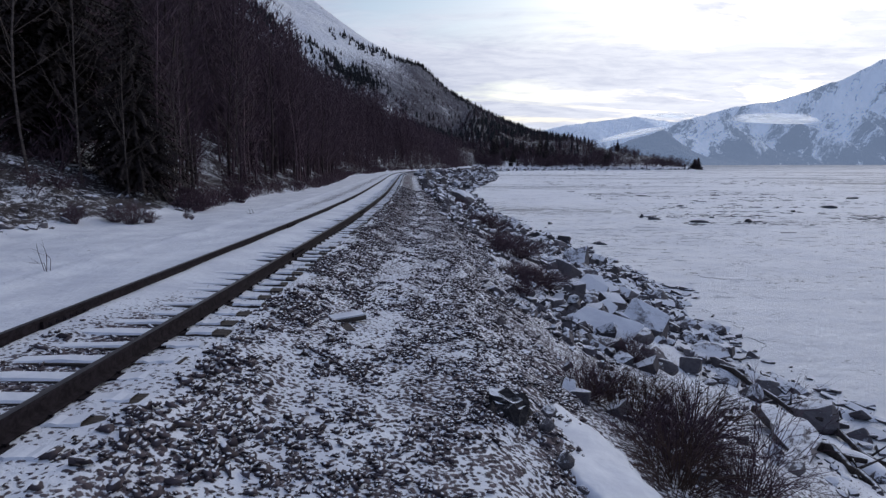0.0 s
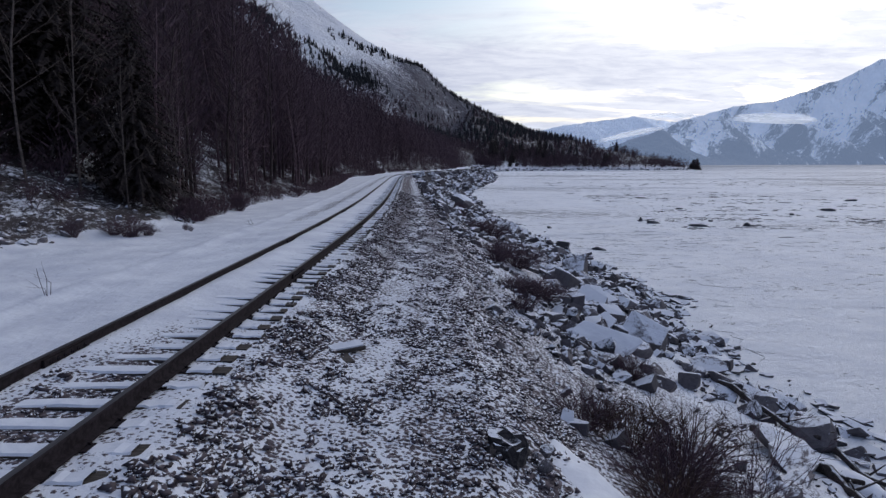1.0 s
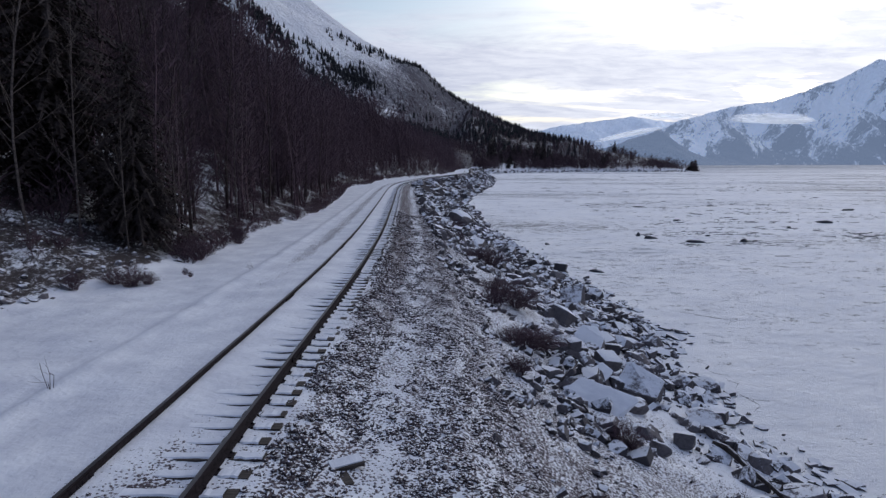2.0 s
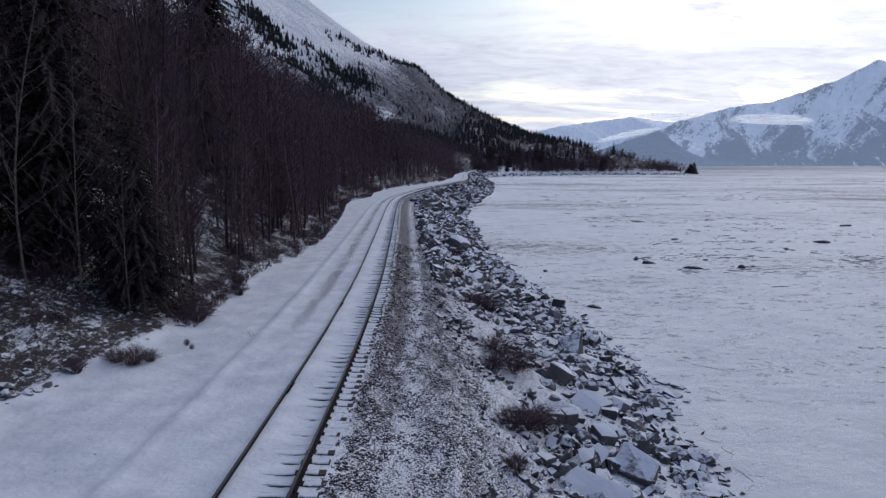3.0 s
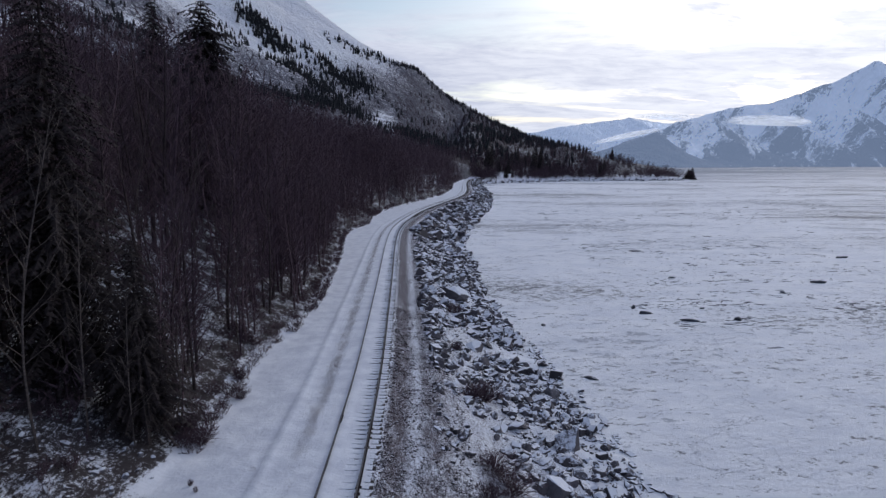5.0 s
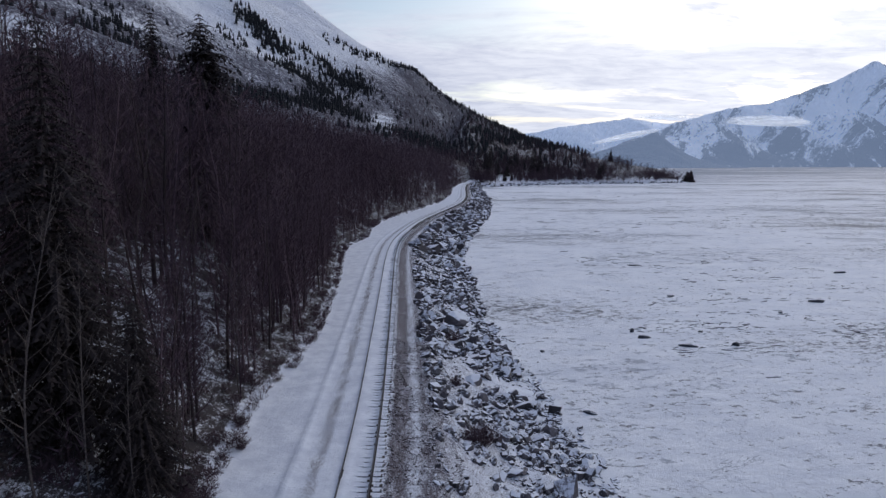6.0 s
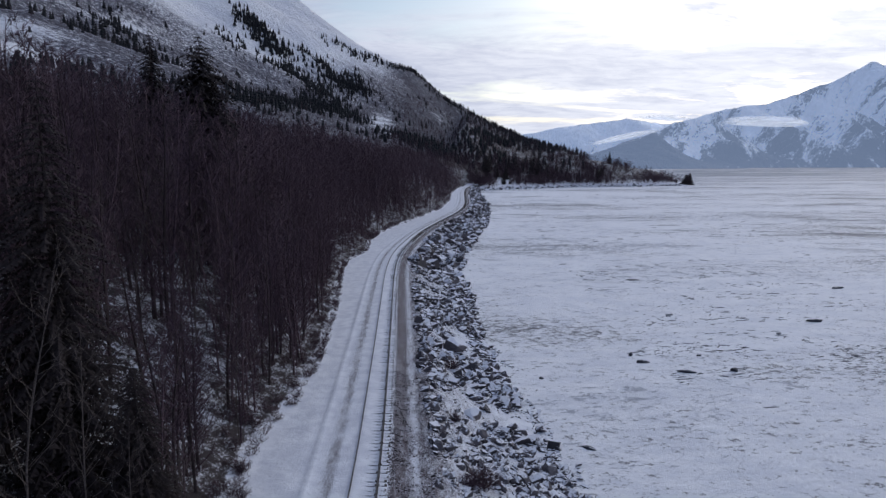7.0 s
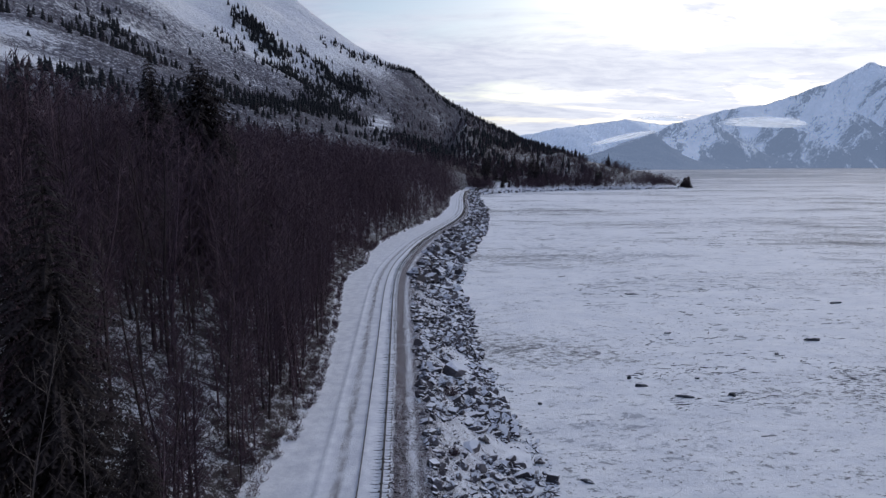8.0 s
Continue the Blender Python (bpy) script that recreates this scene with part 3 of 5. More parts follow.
def grid_mesh(name, svals, yvals, mats):
    me = bpy.data.meshes.new(name)
    verts, grav, brush = [], [], []
    for y in yvals:
        c, e = float(xc(y)), float(edge(y))
        for s in svals:
            verts.append((c + s, y, land(s, y)))
            d = e - s
            grav.append(gravel_amount(s, y) if s > e else 0.0)
            brush.append(0.0 if d < -0.2 else float(np.interp(d, [-0.2, 0.8, 4, 60, 200, 500, 900, 1300, 2500], [0.02, 0.47, 0.46, 0.47, 0.55, 0.45, 0.32, 0.12, 0.0])) - 0.75 * open_snow(c + s, y, d) + (0.14 if y > 600 and c + s > -0.05 * y else 0.0) - clearing(c + s, y) - 0.02 * glade(c + s, y))
    n = len(svals)
    faces = [(j * n + i, j * n + i + 1, (j + 1) * n + i + 1, (j + 1) * n + i) for j in range(len(yvals) - 1) for i in range(n - 1)]
    me.from_pydata(verts, [], faces)
    for mt in mats:
        me.materials.append(mt)
    for key, values in (("gravel", grav), ("brush", brush)):
        me.attributes.new(key, "FLOAT", "POINT").data.foreach_set("value", values)
    me.polygons.foreach_set("use_smooth", [True] * len(faces))
    return me


def spread(lo, hi, first, grow, most):
    out, step = [lo], first
    while out[-1] < hi:
        out.append(out[-1] + step)
        step = min(step * grow, most)
    return out


near_s = [-v for v in reversed(spread(9.5, 150, 0.5, 1.12, 12))] + [float(v) for v in np.arange(-9.2, 15.2, 0.2)] + [18, 24]
near_y = [float(v) for v in np.arange(-80, 0, 4)] + [float(v) for v in np.arange(0, 30, 0.25)] + [float(v) for v in spread(30, 1500, 0.3, 1.025, 20)]
thing("ground", "snow-covered railway embankment and wooded slope with bare gravel", "ground", grid_mesh("ground", near_s, near_y, [MAT_GROUND]), kind="structure")
far_s = [-v for v in reversed(spread(149, 4300, 12, 1.04, 45))]
far_y = [float(v) for v in np.arange(-600, 4800, 30)]
thing("mountain", "steep snowy mountainside with dark scrub and tree bands", "mountain", grid_mesh("mountain", far_s, far_y, [MAT_MOUNTAIN]), kind="structure")

ice_me = Soup()
ice_me.add([(-60, -600, ICE_Z), (6000, -600, ICE_Z), (6000, 5200, ICE_Z), (-60, 5200, ICE_Z)], [(0, 1, 2, 3)])
thing("frozen_water", "snow-dusted frozen fjord with grey ice patches", "ice", ice_me.mesh("frozen_water", [MAT_ICE]), kind="structure")

# ---- headland at the end of the bay ----


def bay_shore(x):
    return float(np.interp(x, [20, 35, 64, 122, 181, 240, 266, 285, 335], [505, 520, 545, 583, 603, 617, 640, 760, 1500]))


def headland_z(x, y):
    d = y - bay_shore(x)
    taper = float(np.interp(x, [30, 120, 205, 245, 272], [1.0, 1.0, 0.9, 0.6, 0.0]))
    z = float(np.interp(d, [-8, 0, 4, 14, 60, 160, 300], [-2.5, 0.0, 2.4, 3.2, 8.0, 14.0, 17.0])) * taper - 0.6 * (1 - taper)
    z = ICE_Z + z + noise.fractal(Vector((x * 0.02, y * 0.02, 4)), 1.0, 2.0, 4) * 1.6 * taper * min(max(d, 0) / 20, 1)
    return max(z, shoulder(x, y)) if d > 30 else z


hx, hy = [float(v) for v in np.arange(18, 330, 3)], [float(v) for v in np.arange(495, 700, 4)] + [float(v) for v in np.arange(700, 1400, 8)]
head_me = bpy.data.meshes.new("headland")
head_me.from_pydata([(x, y, headland_z(x, y)) for y in hy for x in hx], [], [(j * len(hx) + i, j * len(hx) + i + 1, (j + 1) * len(hx) + i + 1, (j + 1) * len(hx) + i) for j in range(len(hy) - 1) for i in range(len(hx) - 1)])
head_me.materials.append(MAT_GROUND)
head_me.attributes.new("brush", "FLOAT", "POINT").data.foreach_set("value", [0.24 + 0.22 * min(max(y - bay_shore(x) - 22, 0) / 40, 1) if y - bay_shore(x) > 3 else 0.0 for y in hy for x in hx])
head_me.attributes.new("gravel", "FLOAT", "POINT").data.foreach_set("value", [0.0] * (len(hx) * len(hy)))
head_me.polygons.foreach_set("use_smooth", [True] * len(head_me.polygons))
thing("headland", "low snowy headland with brush at the bay's end", "headland", head_me, kind="structure")

# ---- far mountains across the water ----


def ridge_mesh(name, base_y, profile, depth, seed, lo, hi, step=16, rows=70, dark=0.0, lobes=()):
    """A range whose crest runs across the view: profile is (x, height)."""
    px, pz = [p[0] for p in profile], [p[1] for p in profile]
    xs = [float(v) for v in np.arange(lo, hi, step)]
    verts, brush = [], []
    for r in range(rows + 1):
        u = r / rows
        for x in xs:
            top = float(np.interp(x, px, pz))
            rise = min(u / 0.62, 1.0)
            fall = max(u - 0.62, 0) / 0.38
            gully = noise.fractal(Vector((x * 0.0042 + u * 1.6, u * 0.9, seed)), 0.85, 2.1, 6)
            z = top * (rise ** 1.15) * (1 - 0.7 * fall) + gully * top * 0.26 * math.sin(math.pi * min(rise, 0.999)) + noise.fractal(Vector((x * 0.012, u * 6, seed + 5)), 1.0, 2.0, 4) * 9 * rise
            verts.append((x, base_y + depth * u, ICE_Z - 1 + max(z, 0)))
            if not lobes:
                brush.append(float(np.interp(z, [0, 90, 190, 320, 520], [0.50, 0.40, 0.28, 0.15, 0.08])) + dark)
                continue
            # wooded spurs, each rising to one side and cut off by a white gully
            bear, up = x / verts[-1][1], max(z, 0) / verts[-1][1]
            wood = 0.012
            for a, b, h in lobes:
                if a < bear < b + 0.02:
                    wood = max(wood, h * ((bear - a) / (b - a)) ** 0.8 if bear < b else h * (1 - (bear - b) / 0.02))
            wood += 0.012 * noise.fractal(Vector((x * 0.006, z * 0.006, seed)), 0.8, 2.1, 4)
            brush.append(float(np.interp(wood - up, [-0.05, -0.008, 0.004, 0.02], [0.16, 0.29, 0.42, 0.50])))
    n = len(xs)
    me = bpy.data.meshes.new(name)
    me.from_pydata(verts, [], [(j * n + i, j * n + i + 1, (j + 1) * n + i + 1, (j + 1) * n + i) for j in range(rows) for i in range(n - 1)])
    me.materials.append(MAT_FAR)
    me.attributes.new("brush", "FLOAT", "POINT").data.foreach_set("value", brush)
    me.polygons.foreach_set("use_smooth", [True] * len(me.polygons))
    return me


def crest(points, d):
    """Crest points from bearings: (tangent to the right, tangent up) at distance d."""
    return [(a * d, b * d + 6) for a, b in points]


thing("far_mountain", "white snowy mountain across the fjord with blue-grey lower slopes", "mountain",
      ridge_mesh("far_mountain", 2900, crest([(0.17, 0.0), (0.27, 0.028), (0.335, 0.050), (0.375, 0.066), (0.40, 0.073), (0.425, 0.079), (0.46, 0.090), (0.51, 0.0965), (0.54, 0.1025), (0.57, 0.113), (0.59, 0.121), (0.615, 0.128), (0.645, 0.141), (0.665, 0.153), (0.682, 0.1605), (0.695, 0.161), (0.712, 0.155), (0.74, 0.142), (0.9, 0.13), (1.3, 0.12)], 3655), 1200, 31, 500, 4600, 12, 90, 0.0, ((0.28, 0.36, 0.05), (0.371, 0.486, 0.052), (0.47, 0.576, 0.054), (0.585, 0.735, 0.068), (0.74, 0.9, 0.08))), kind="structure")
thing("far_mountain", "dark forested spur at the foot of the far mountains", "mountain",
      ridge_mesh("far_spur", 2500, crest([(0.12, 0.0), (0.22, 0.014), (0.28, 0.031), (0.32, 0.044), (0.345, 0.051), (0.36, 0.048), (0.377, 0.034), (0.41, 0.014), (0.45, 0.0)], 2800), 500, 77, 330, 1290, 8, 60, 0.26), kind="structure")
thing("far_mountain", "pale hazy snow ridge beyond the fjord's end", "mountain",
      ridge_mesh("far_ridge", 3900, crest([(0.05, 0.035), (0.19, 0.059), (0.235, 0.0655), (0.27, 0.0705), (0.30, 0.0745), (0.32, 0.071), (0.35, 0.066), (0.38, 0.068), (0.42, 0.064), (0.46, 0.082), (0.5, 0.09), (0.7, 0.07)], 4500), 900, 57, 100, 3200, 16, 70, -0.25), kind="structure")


def cloud_mesh(seed):
    """A low bank of mist: a flattened body with a billowing upper side."""
    so = Soup()
    n, m = 48, 14
    for j in range(m + 1):
        a = math.pi * j / m
        for i in range(n):
            q = 2 * math.pi * i / n
            d = Vector((math.sin(a) * math.cos(q), math.sin(a) * math.sin(q), math.cos(a)))
            lump = 1 + 0.55 * noise.fractal(d * 2.2 + Vector((seed, 0, 0)), 0.9, 2.1, 4)
            so.v.append(Vector((d.x * lump, d.y * lump, d.z * (lump if d.z > 0 else 0.4))))
    so.f = [(j * n + i, (j + 1) * n + i, (j + 1) * n + (i + 1) % n, j * n + (i + 1) % n) for j in range(m) for i in range(n)]
    so.m = [0] * len(so.f)
    return so.mesh("mist_bank", [MAT_MIST], True)


# second bank stands for a bright snow streak above the dark spur
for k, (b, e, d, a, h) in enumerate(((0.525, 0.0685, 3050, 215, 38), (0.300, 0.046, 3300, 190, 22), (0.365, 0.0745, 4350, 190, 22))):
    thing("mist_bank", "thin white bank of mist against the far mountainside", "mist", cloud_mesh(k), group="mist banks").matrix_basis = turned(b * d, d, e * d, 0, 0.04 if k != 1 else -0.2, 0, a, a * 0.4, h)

# ---- railway ----
railway = thing("railway_track", "single railway track with dark rusty rails on snowy ties", "railway track")


def along(y, s, z):
    """A point s metres to the right of the track's middle."""
    a = Vector((float(xc(y + 0.5)) - float(xc(y - 0.5)), 1.0, 0)).normalized()
    return Vector((float(xc(y)), y, z)) + Vector((a.y, -a.x, 0)) * s


RAIL = [(-0.07, -0.17), (-0.07, -0.155), (-0.012, -0.135), (-0.010, -0.045), (-0.036, -0.034), (-0.037, -0.006), (-0.030, 0.0),
        (0.030, 0.0), (0.037, -0.006), (0.036, -0.034), (0.010, -0.045), (0.012, -0.135), (0.07, -0.155), (0.07, -0.17)]


def rail_mesh(s):
    so = Soup()
    ys = [float(v) for v in np.arange(-60, 60, 1.5)] + [float(v) for v in np.arange(60, 582, 3)]
    n = len(RAIL)
    for y in ys:
        for a, z in RAIL:
            so.v.append(along(y, s + a, z))
    for k in range(len(ys) - 1):
        for i in range(n):
            a, b = k * n + i, k * n + (i + 1) % n
            so.f.append((b, a, a + n, b + n))
            so.m.append(1 if i == 6 else 0)
    return so.mesh("rail", [MAT_RAIL, MAT_RAILTOP])


part("rail", rail_mesh(-0.7525), railway)
part("rail", rail_mesh(0.7525), railway)

rng = random.Random(4)


def tie_mesh(seed):
    r = random.Random(seed)
    so = Soup()
    v, f = box((-1.3, -0.115, -0.36), (1.3, 0.115, -0.185))
    so.add(v, f)
    # the snow that lies on it, in a few uneven pads
    for a, b in ((-1.3, -0.83), (-0.66, 0.66), (0.83, r.uniform(1.15, 1.3))):
        a2, b2 = a + r.uniform(0.0, 0.06), b - r.uniform(0.0, 0.06)
        k = 5
        pts = [(a2 + (b2 - a2) * i / k, r.uniform(0.085, 0.118), r.uniform(0.012, 0.03)) for i in range(k + 1)]
        base = len(so.v)
        for x, w, h in pts:
            o = r.uniform(-0.02, 0.02)
            so.v += [Vector((x, -w + o, -0.186)), Vector((x, -w * 0.8 + o, -0.185 + h)), Vector((x, w * 0.85, -0.185 + h)), Vector((x, w, -0.186))]
        for i in range(k):
            for j in range(3):
                p = base + i * 4 + j
                so.f.append((p, p + 4, p + 5, p + 1))
                so.m.append(1)
    return so.mesh("tie", [MAT_TIE, MAT_SNOW])


tie_meshes = [tie_mesh(i) for i in range(6)]
rest = Soup()
for k in range(-6, 294):
    y = k * 0.495 + rng.uniform(-0.02, 0.02)
    ob = part("tie", tie_meshes[rng.randrange(6)], railway)
    p = along(y, rng.uniform(-0.05, 0.05), rng.uniform(-0.012 if y < 10 else -0.03, 0.004))
    ob.matrix_basis = Matrix.Translation(p) @ Matrix.Rotation(-math.atan(float(xc(y + 0.5) - xc(y - 0.5))) + rng.uniform(-0.012, 0.012), 4, "Z")
v, f = box((-1.3, -0.115, -0.36), (1.3, 0.115, -0.185))
for k in range(294, 1150):
    y = k * 0.495
    rest.add(v, f, Matrix.Translation(along(y, 0, 0)) @ Matrix.Rotation(-math.atan(float(xc(y + 0.5) - xc(y - 0.5))), 4, "Z"))
tagged(part("tie_row", rest.mesh("tie_row", [MAT_TIE]), railway), kind="stuff")


def lag_mesh(name, make):
    so = Soup()
    make(so)
    return so.mesh(name, [MAT_RAIL])


plate_me = lag_mesh("tie_plate", lambda so: so.add(*box((-0.10, -0.085, -0.192), (0.125, 0.085, -0.172))))


def spike_shape(so):
    so.add(*box((-0.010, -0.010, -0.19), (0.010, 0.010, -0.156)))
    so.add(*box((-0.020, -0.013, -0.157), (0.014, 0.013, -0.147)))


spike_me = lag_mesh("spike", spike_shape)
for k in range(2, 46):
    for s, turn in ((0.7525, 0.0), (-0.7525, math.pi)):
        ob = part("tie_plate", plate_me, railway, "rusty iron tie plate")
        ob.matrix_basis = Matrix.Translation(along(k * 0.495, s, 0)) @ Matrix.Rotation(turn, 4, "Z")
        for a, b in ((-0.085, -0.05), (0.085, 0.05)):
            part("spike", spike_me, ob).matrix_basis = Matrix.Translation((a, b, 0)) @ Matrix.Rotation(math.pi * (a < 0), 4, "Z")


def bars_shape(so):
    for side in (-1, 1):
        so.add(*box((side * 0.030 - 0.018, -0.45, -0.135), (side * 0.030 + 0.018, 0.45, -0.04)))


def bolt_shape(so):
    so.tube([(0.0, 0, 0), (0.014, 0, 0), (0.016, 0, 0), (0.036, 0, 0)], [0.024, 0.024, 0.014, 0.012], 6)


joint, bolt_me = lag_mesh("joint_bar", bars_shape), lag_mesh("bolt", bolt_shape)
for s, y in ((-0.7525, 6.3), (0.7525, 11.85), (0.7525, 22.6), (-0.7525, 17.5), (0.7525, 33.8), (-0.7525, 28.7)):
    bar = part("joint_bar", joint, railway, "bolted rusty joint bar")
    bar.matrix_basis = Matrix.Translation(along(y, s, 0))
    for side in (0, 1):
        for q in (-0.34, -0.2, -0.07, 0.07, 0.2, 0.34):
            part("bolt", bolt_me, bar).matrix_basis = Matrix.Translation((0.046 if side else -0.046, q, -0.085)) @ Matrix.Rotation(0 if side else math.pi, 4, "Z")

# ---- rock revetment ----
shapes = [rock_shape(random.Random(100 + i)) for i in range(14)]
coarse = [rock_shape(random.Random(200 + i), 7, 1) for i in range(10)]


def mesh_of(name, shape, mat):
    so = Soup()
    so.add(*shape)
    return so.mesh(name, [mat])


rock_meshes = [mesh_of("rock", s, MAT_ROCK) for s in shapes]
revetment = thing("rock_revetment", "sloping bank of dark angular riprap rocks dusted with snow", "rock bank")
rng = random.Random(11)


def bank_rock(y_lo, y_hi, small, large):
    y = rng.uniform(y_lo, y_hi)
    inner = float(np.interp(y, [14, 20, 34], [4.6, 4.4, 3.6]))
    s = inner + (float(shore(y)) + 0.7 - inner) * rng.random() ** 0.8
    size = small + (large - small) * rng.random() ** 3.0
    if y < 46:
        size = min(size, float(np.interp(s, [5.0, 7.5, 9.0, 11.0], [0.16, 0.28, 0.7, 1.1])) + max(0.0, (y - 26) * 0.05))
    z = land(s, y, False)
    return float(xc(y)) + s, y, z, size, s


def split_block(seed):
    """A block with flat faces and broken corners."""
    r = random.Random(seed)
    bm = bmesh.new()
    for x in (-0.5, 0.5):
        for y in (-0.5, 0.5):
            for z in (-0.5, 0.5):
                c = [x * r.uniform(0.6, 1.0), y * r.uniform(0.6, 1.0), z * r.uniform(0.6, 1.0)]
                for i in range(3):
                    q = list(c)
                    q[i] *= 0.82
                    bm.verts.new([v + r.uniform(-0.02, 0.02) for v in q])
    return hull(bm)


def hull(bm):
    bmesh.ops.convex_hull(bm, input=bm.verts)
    bmesh.ops.delete(bm, geom=[v for v in bm.verts if not v.link_faces], context="VERTS")
    bm.verts.index_update()
    out = [tuple(v.co) for v in bm.verts], [tuple(v.index for v in f.verts) for f in bm.faces]
    bm.free()
    return out


loose = Soup()
for k in range(300):
    x, y, z, d, s = bank_rock(13, 48, 0.3, 1.1)
    ob = part("rock", rock_meshes[rng.randrange(14)], revetment)
    ob.matrix_basis = turned(x, y, z + d * 0.12, rng.uniform(-0.6, 0.6), rng.uniform(-0.6, 0.6), rng.uniform(0, 6.28), d * rng.uniform(0.9, 1.5), d, d * rng.uniform(0.5, 1.0))
blocky = coarse + [split_block(320 + i) for i in range(10)]
for lo, hi, count, small, large in ((2, 14, 500, 0.06, 0.26), (12, 50, 4200, 0.06, 0.6), (46, 120, 4800, 0.12, 1.0), (110, 300, 3800, 0.3, 2.2), (300, 545, 1700, 0.7, 2.2)):
    for k in range(count):
        x, y, z, d, s = bank_rock(lo, hi, small, large)
        # rocks lie in heaps, with open snow and fine stones between
        heap = noise.noise(Vector((x * 0.22, y * 0.13, 17))) + 0.6 * noise.noise(Vector((x * 0.6, y * 0.45, 23)))
        if heap < -0.25 and (d > 2.2 * small or rng.random() < 0.5):
            continue
        d *= 1 + 0.3 * max(heap, 0)
        loose.add(*blocky[rng.randrange(len(blocky))], turned(x, y, z + d * rng.uniform(0.0, 0.25), rng.gauss(0, 0.5), rng.gauss(0, 0.5), rng.uniform(0, 6.28), d * rng.uniform(0.8, 1.7), d, d * rng.uniform(0.4, 0.95)))
tagged(part("rubble", loose.mesh("rubble", [MAT_ROCK]), revetment), kind="stuff")

# ---- boulders and loose things on the bank ----
BLOCKS = [(5.66, 27.6, -3.45, 1.75, 1.2, 1.3, 0.9, 0.35, 0.35, 5), (6.55, 24.9, -3.75, 1.2, 1.0, 1.1, 0.4, 0.45, 0.10, 7), (7.05, 24.5, -4.0, 1.2, 1.0, 0.9, 1.2, 0.20, 0.20, 9), (5.14, 19.0, -3.21, 1.03, 0.69, 0.80, 0.7, 0.50, -0.30, 11),
          (3.13, 17.5, -2.56, 0.69, 0.57, 0.57, 2.1, 0.20, 0.10, 3), (6.44, 19.0, -3.59, 1.55, 1.15, 1.32, -0.5, 0.75, 0.25, 6), (6.65, 15.5, -3.74, 0.71, 0.57, 0.57, 2.6, 0.20, 0.10, 8), (5.96, 21.0, -3.35, 0.92, 0.80, 0.80, 0.3, 0.30, 0.10, 4), (4.63, 18.2, -3.79, 0.80, 0.69, 0.57, 0.3, 0.30, 0.10, 10)]
BOULDERS = [(1.8, 66.8, -2.1, 3.0, 2.0, 1.8, 0.4), (2.7, 49.0, -2.7, 2.4, 1.6, 1.4, 1.9), (7.6, 25.5, -4.0, 1.5, 1.1, 1.0, 0.2), (4.4, 22.0, -3.0, 1.3, 1.0, 0.8, 0.6)]
rng = random.Random(31)


def jagged(seed):
    """A rough split stone with ledges."""
    r = random.Random(seed)
    v, f = rock_shape(r, 16, 3)
    out = []
    for c in v:
        c = Vector(c)
        c += c.normalized() * (0.16 * noise.noise(c * 4 + Vector((seed, 0, 0))) + 0.07 * noise.noise(c * 11))
        out.append((c.x, c.y, c.z if c.z < 0.1 else round(c.z * 9) / 9 * 0.6 + c.z * 0.4))
    return out, f


boulder_meshes = [mesh_of("boulder", s, MAT_BOULDER) for s in shapes]
for k, (x, y, z, a, b, c, rz) in enumerate(BOULDERS):
    ob = thing("boulder", "large angular grey boulder with snow on top", "boulder", boulder_meshes[(k * 5 + 2) % 14], group="boulders on the bank")
    ob.matrix_basis = turned(x, y, z, rng.uniform(-0.25, 0.25), rng.uniform(-0.25, 0.25), rz, a, b, c)
for x, y, z, a, b, c, rz, rx, ry, k in BLOCKS:
    ob = thing("boulder", "angular split block of stone glazed with snow", "boulder", mesh_of("boulder", split_block(k), MAT_BOULDER), group="boulders on the bank")
    ob.matrix_basis = turned(x, y, z, rx, ry, rz, a, b, c)


def faceted(corners):
    bm = bmesh.new()
    r = random.Random(len(corners))
    for c in corners:
        for k in range(3):
            bm.verts.new([v * r.uniform(0.93, 1.0) + r.uniform(-0.03, 0.03) for v in c])
    return hull(bm)


# a tall wedge with one snow-plastered flank, and a squat block with a slanting white face
WEDGE = [(-0.1, -0.75, -0.95), (-0.75, -0.25, -0.6), (-0.62, 0.25, 0.55), (0.66, 0.2, 0.85), (0.62, 0.0, -0.7), (0.1, 0.9, -0.7), (-0.4, 0.8, -0.5)]
SQUAT = [(-0.72, -0.45, -0.5), (-0.62, 0.2, 0.30), (-0.1, 0.55, 0.62), (0.5, 0.45, 0.55), (0.55, -0.2, 0.05), (0.2, -0.62, -0.35), (0.75, 0.2, -0.5), (0.0, 0.9, -0.5), (0.1, -0.7, -0.7)]
for corners, x, y, z, rz, size, label in ((WEDGE, 7.35, 33.3, -3.75, 0.15, 1.12, "tall dark wedge of stone with one snow-plastered flank"), (SQUAT, 5.98, 23.8, -3.3, 0.1, 0.98, "squat boulder with a slanting snow-glazed face")):
    ob = thing("boulder", label, "boulder", mesh_of("boulder", faceted(corners), MAT_BOULDER), group="boulders on the bank")
    ob.matrix_basis = turned(x, y, z, -0.16, 0, rz, size, size, size)
ob = thing("boulder", "broad flat slab under smooth snow", "boulder", mesh_of("boulder", split_block(21), MAT_SNOW))
ob.matrix_basis = turned(4.42, 16.4, -2.94, 0.45, 0.25, -0.6, 2.3, 1.3, 0.42)
for x, y, z, a, b, c, rz, k in ((0.56, 5.12, -0.78, 0.58, 0.46, 0.46, 0.3, 5), (0.33, 5.0, -0.82, 0.42, 0.34, 0.32, 1.2, 12)):
    ob = thing("rock", "dark jagged rock with snow beside the gravel path", "rock", mesh_of("rock", jagged(k), MAT_SHALE), group="stones by the path")
    ob.matrix_basis = turned(x, y, z, 0.1, 0.1, rz, a, b, c)
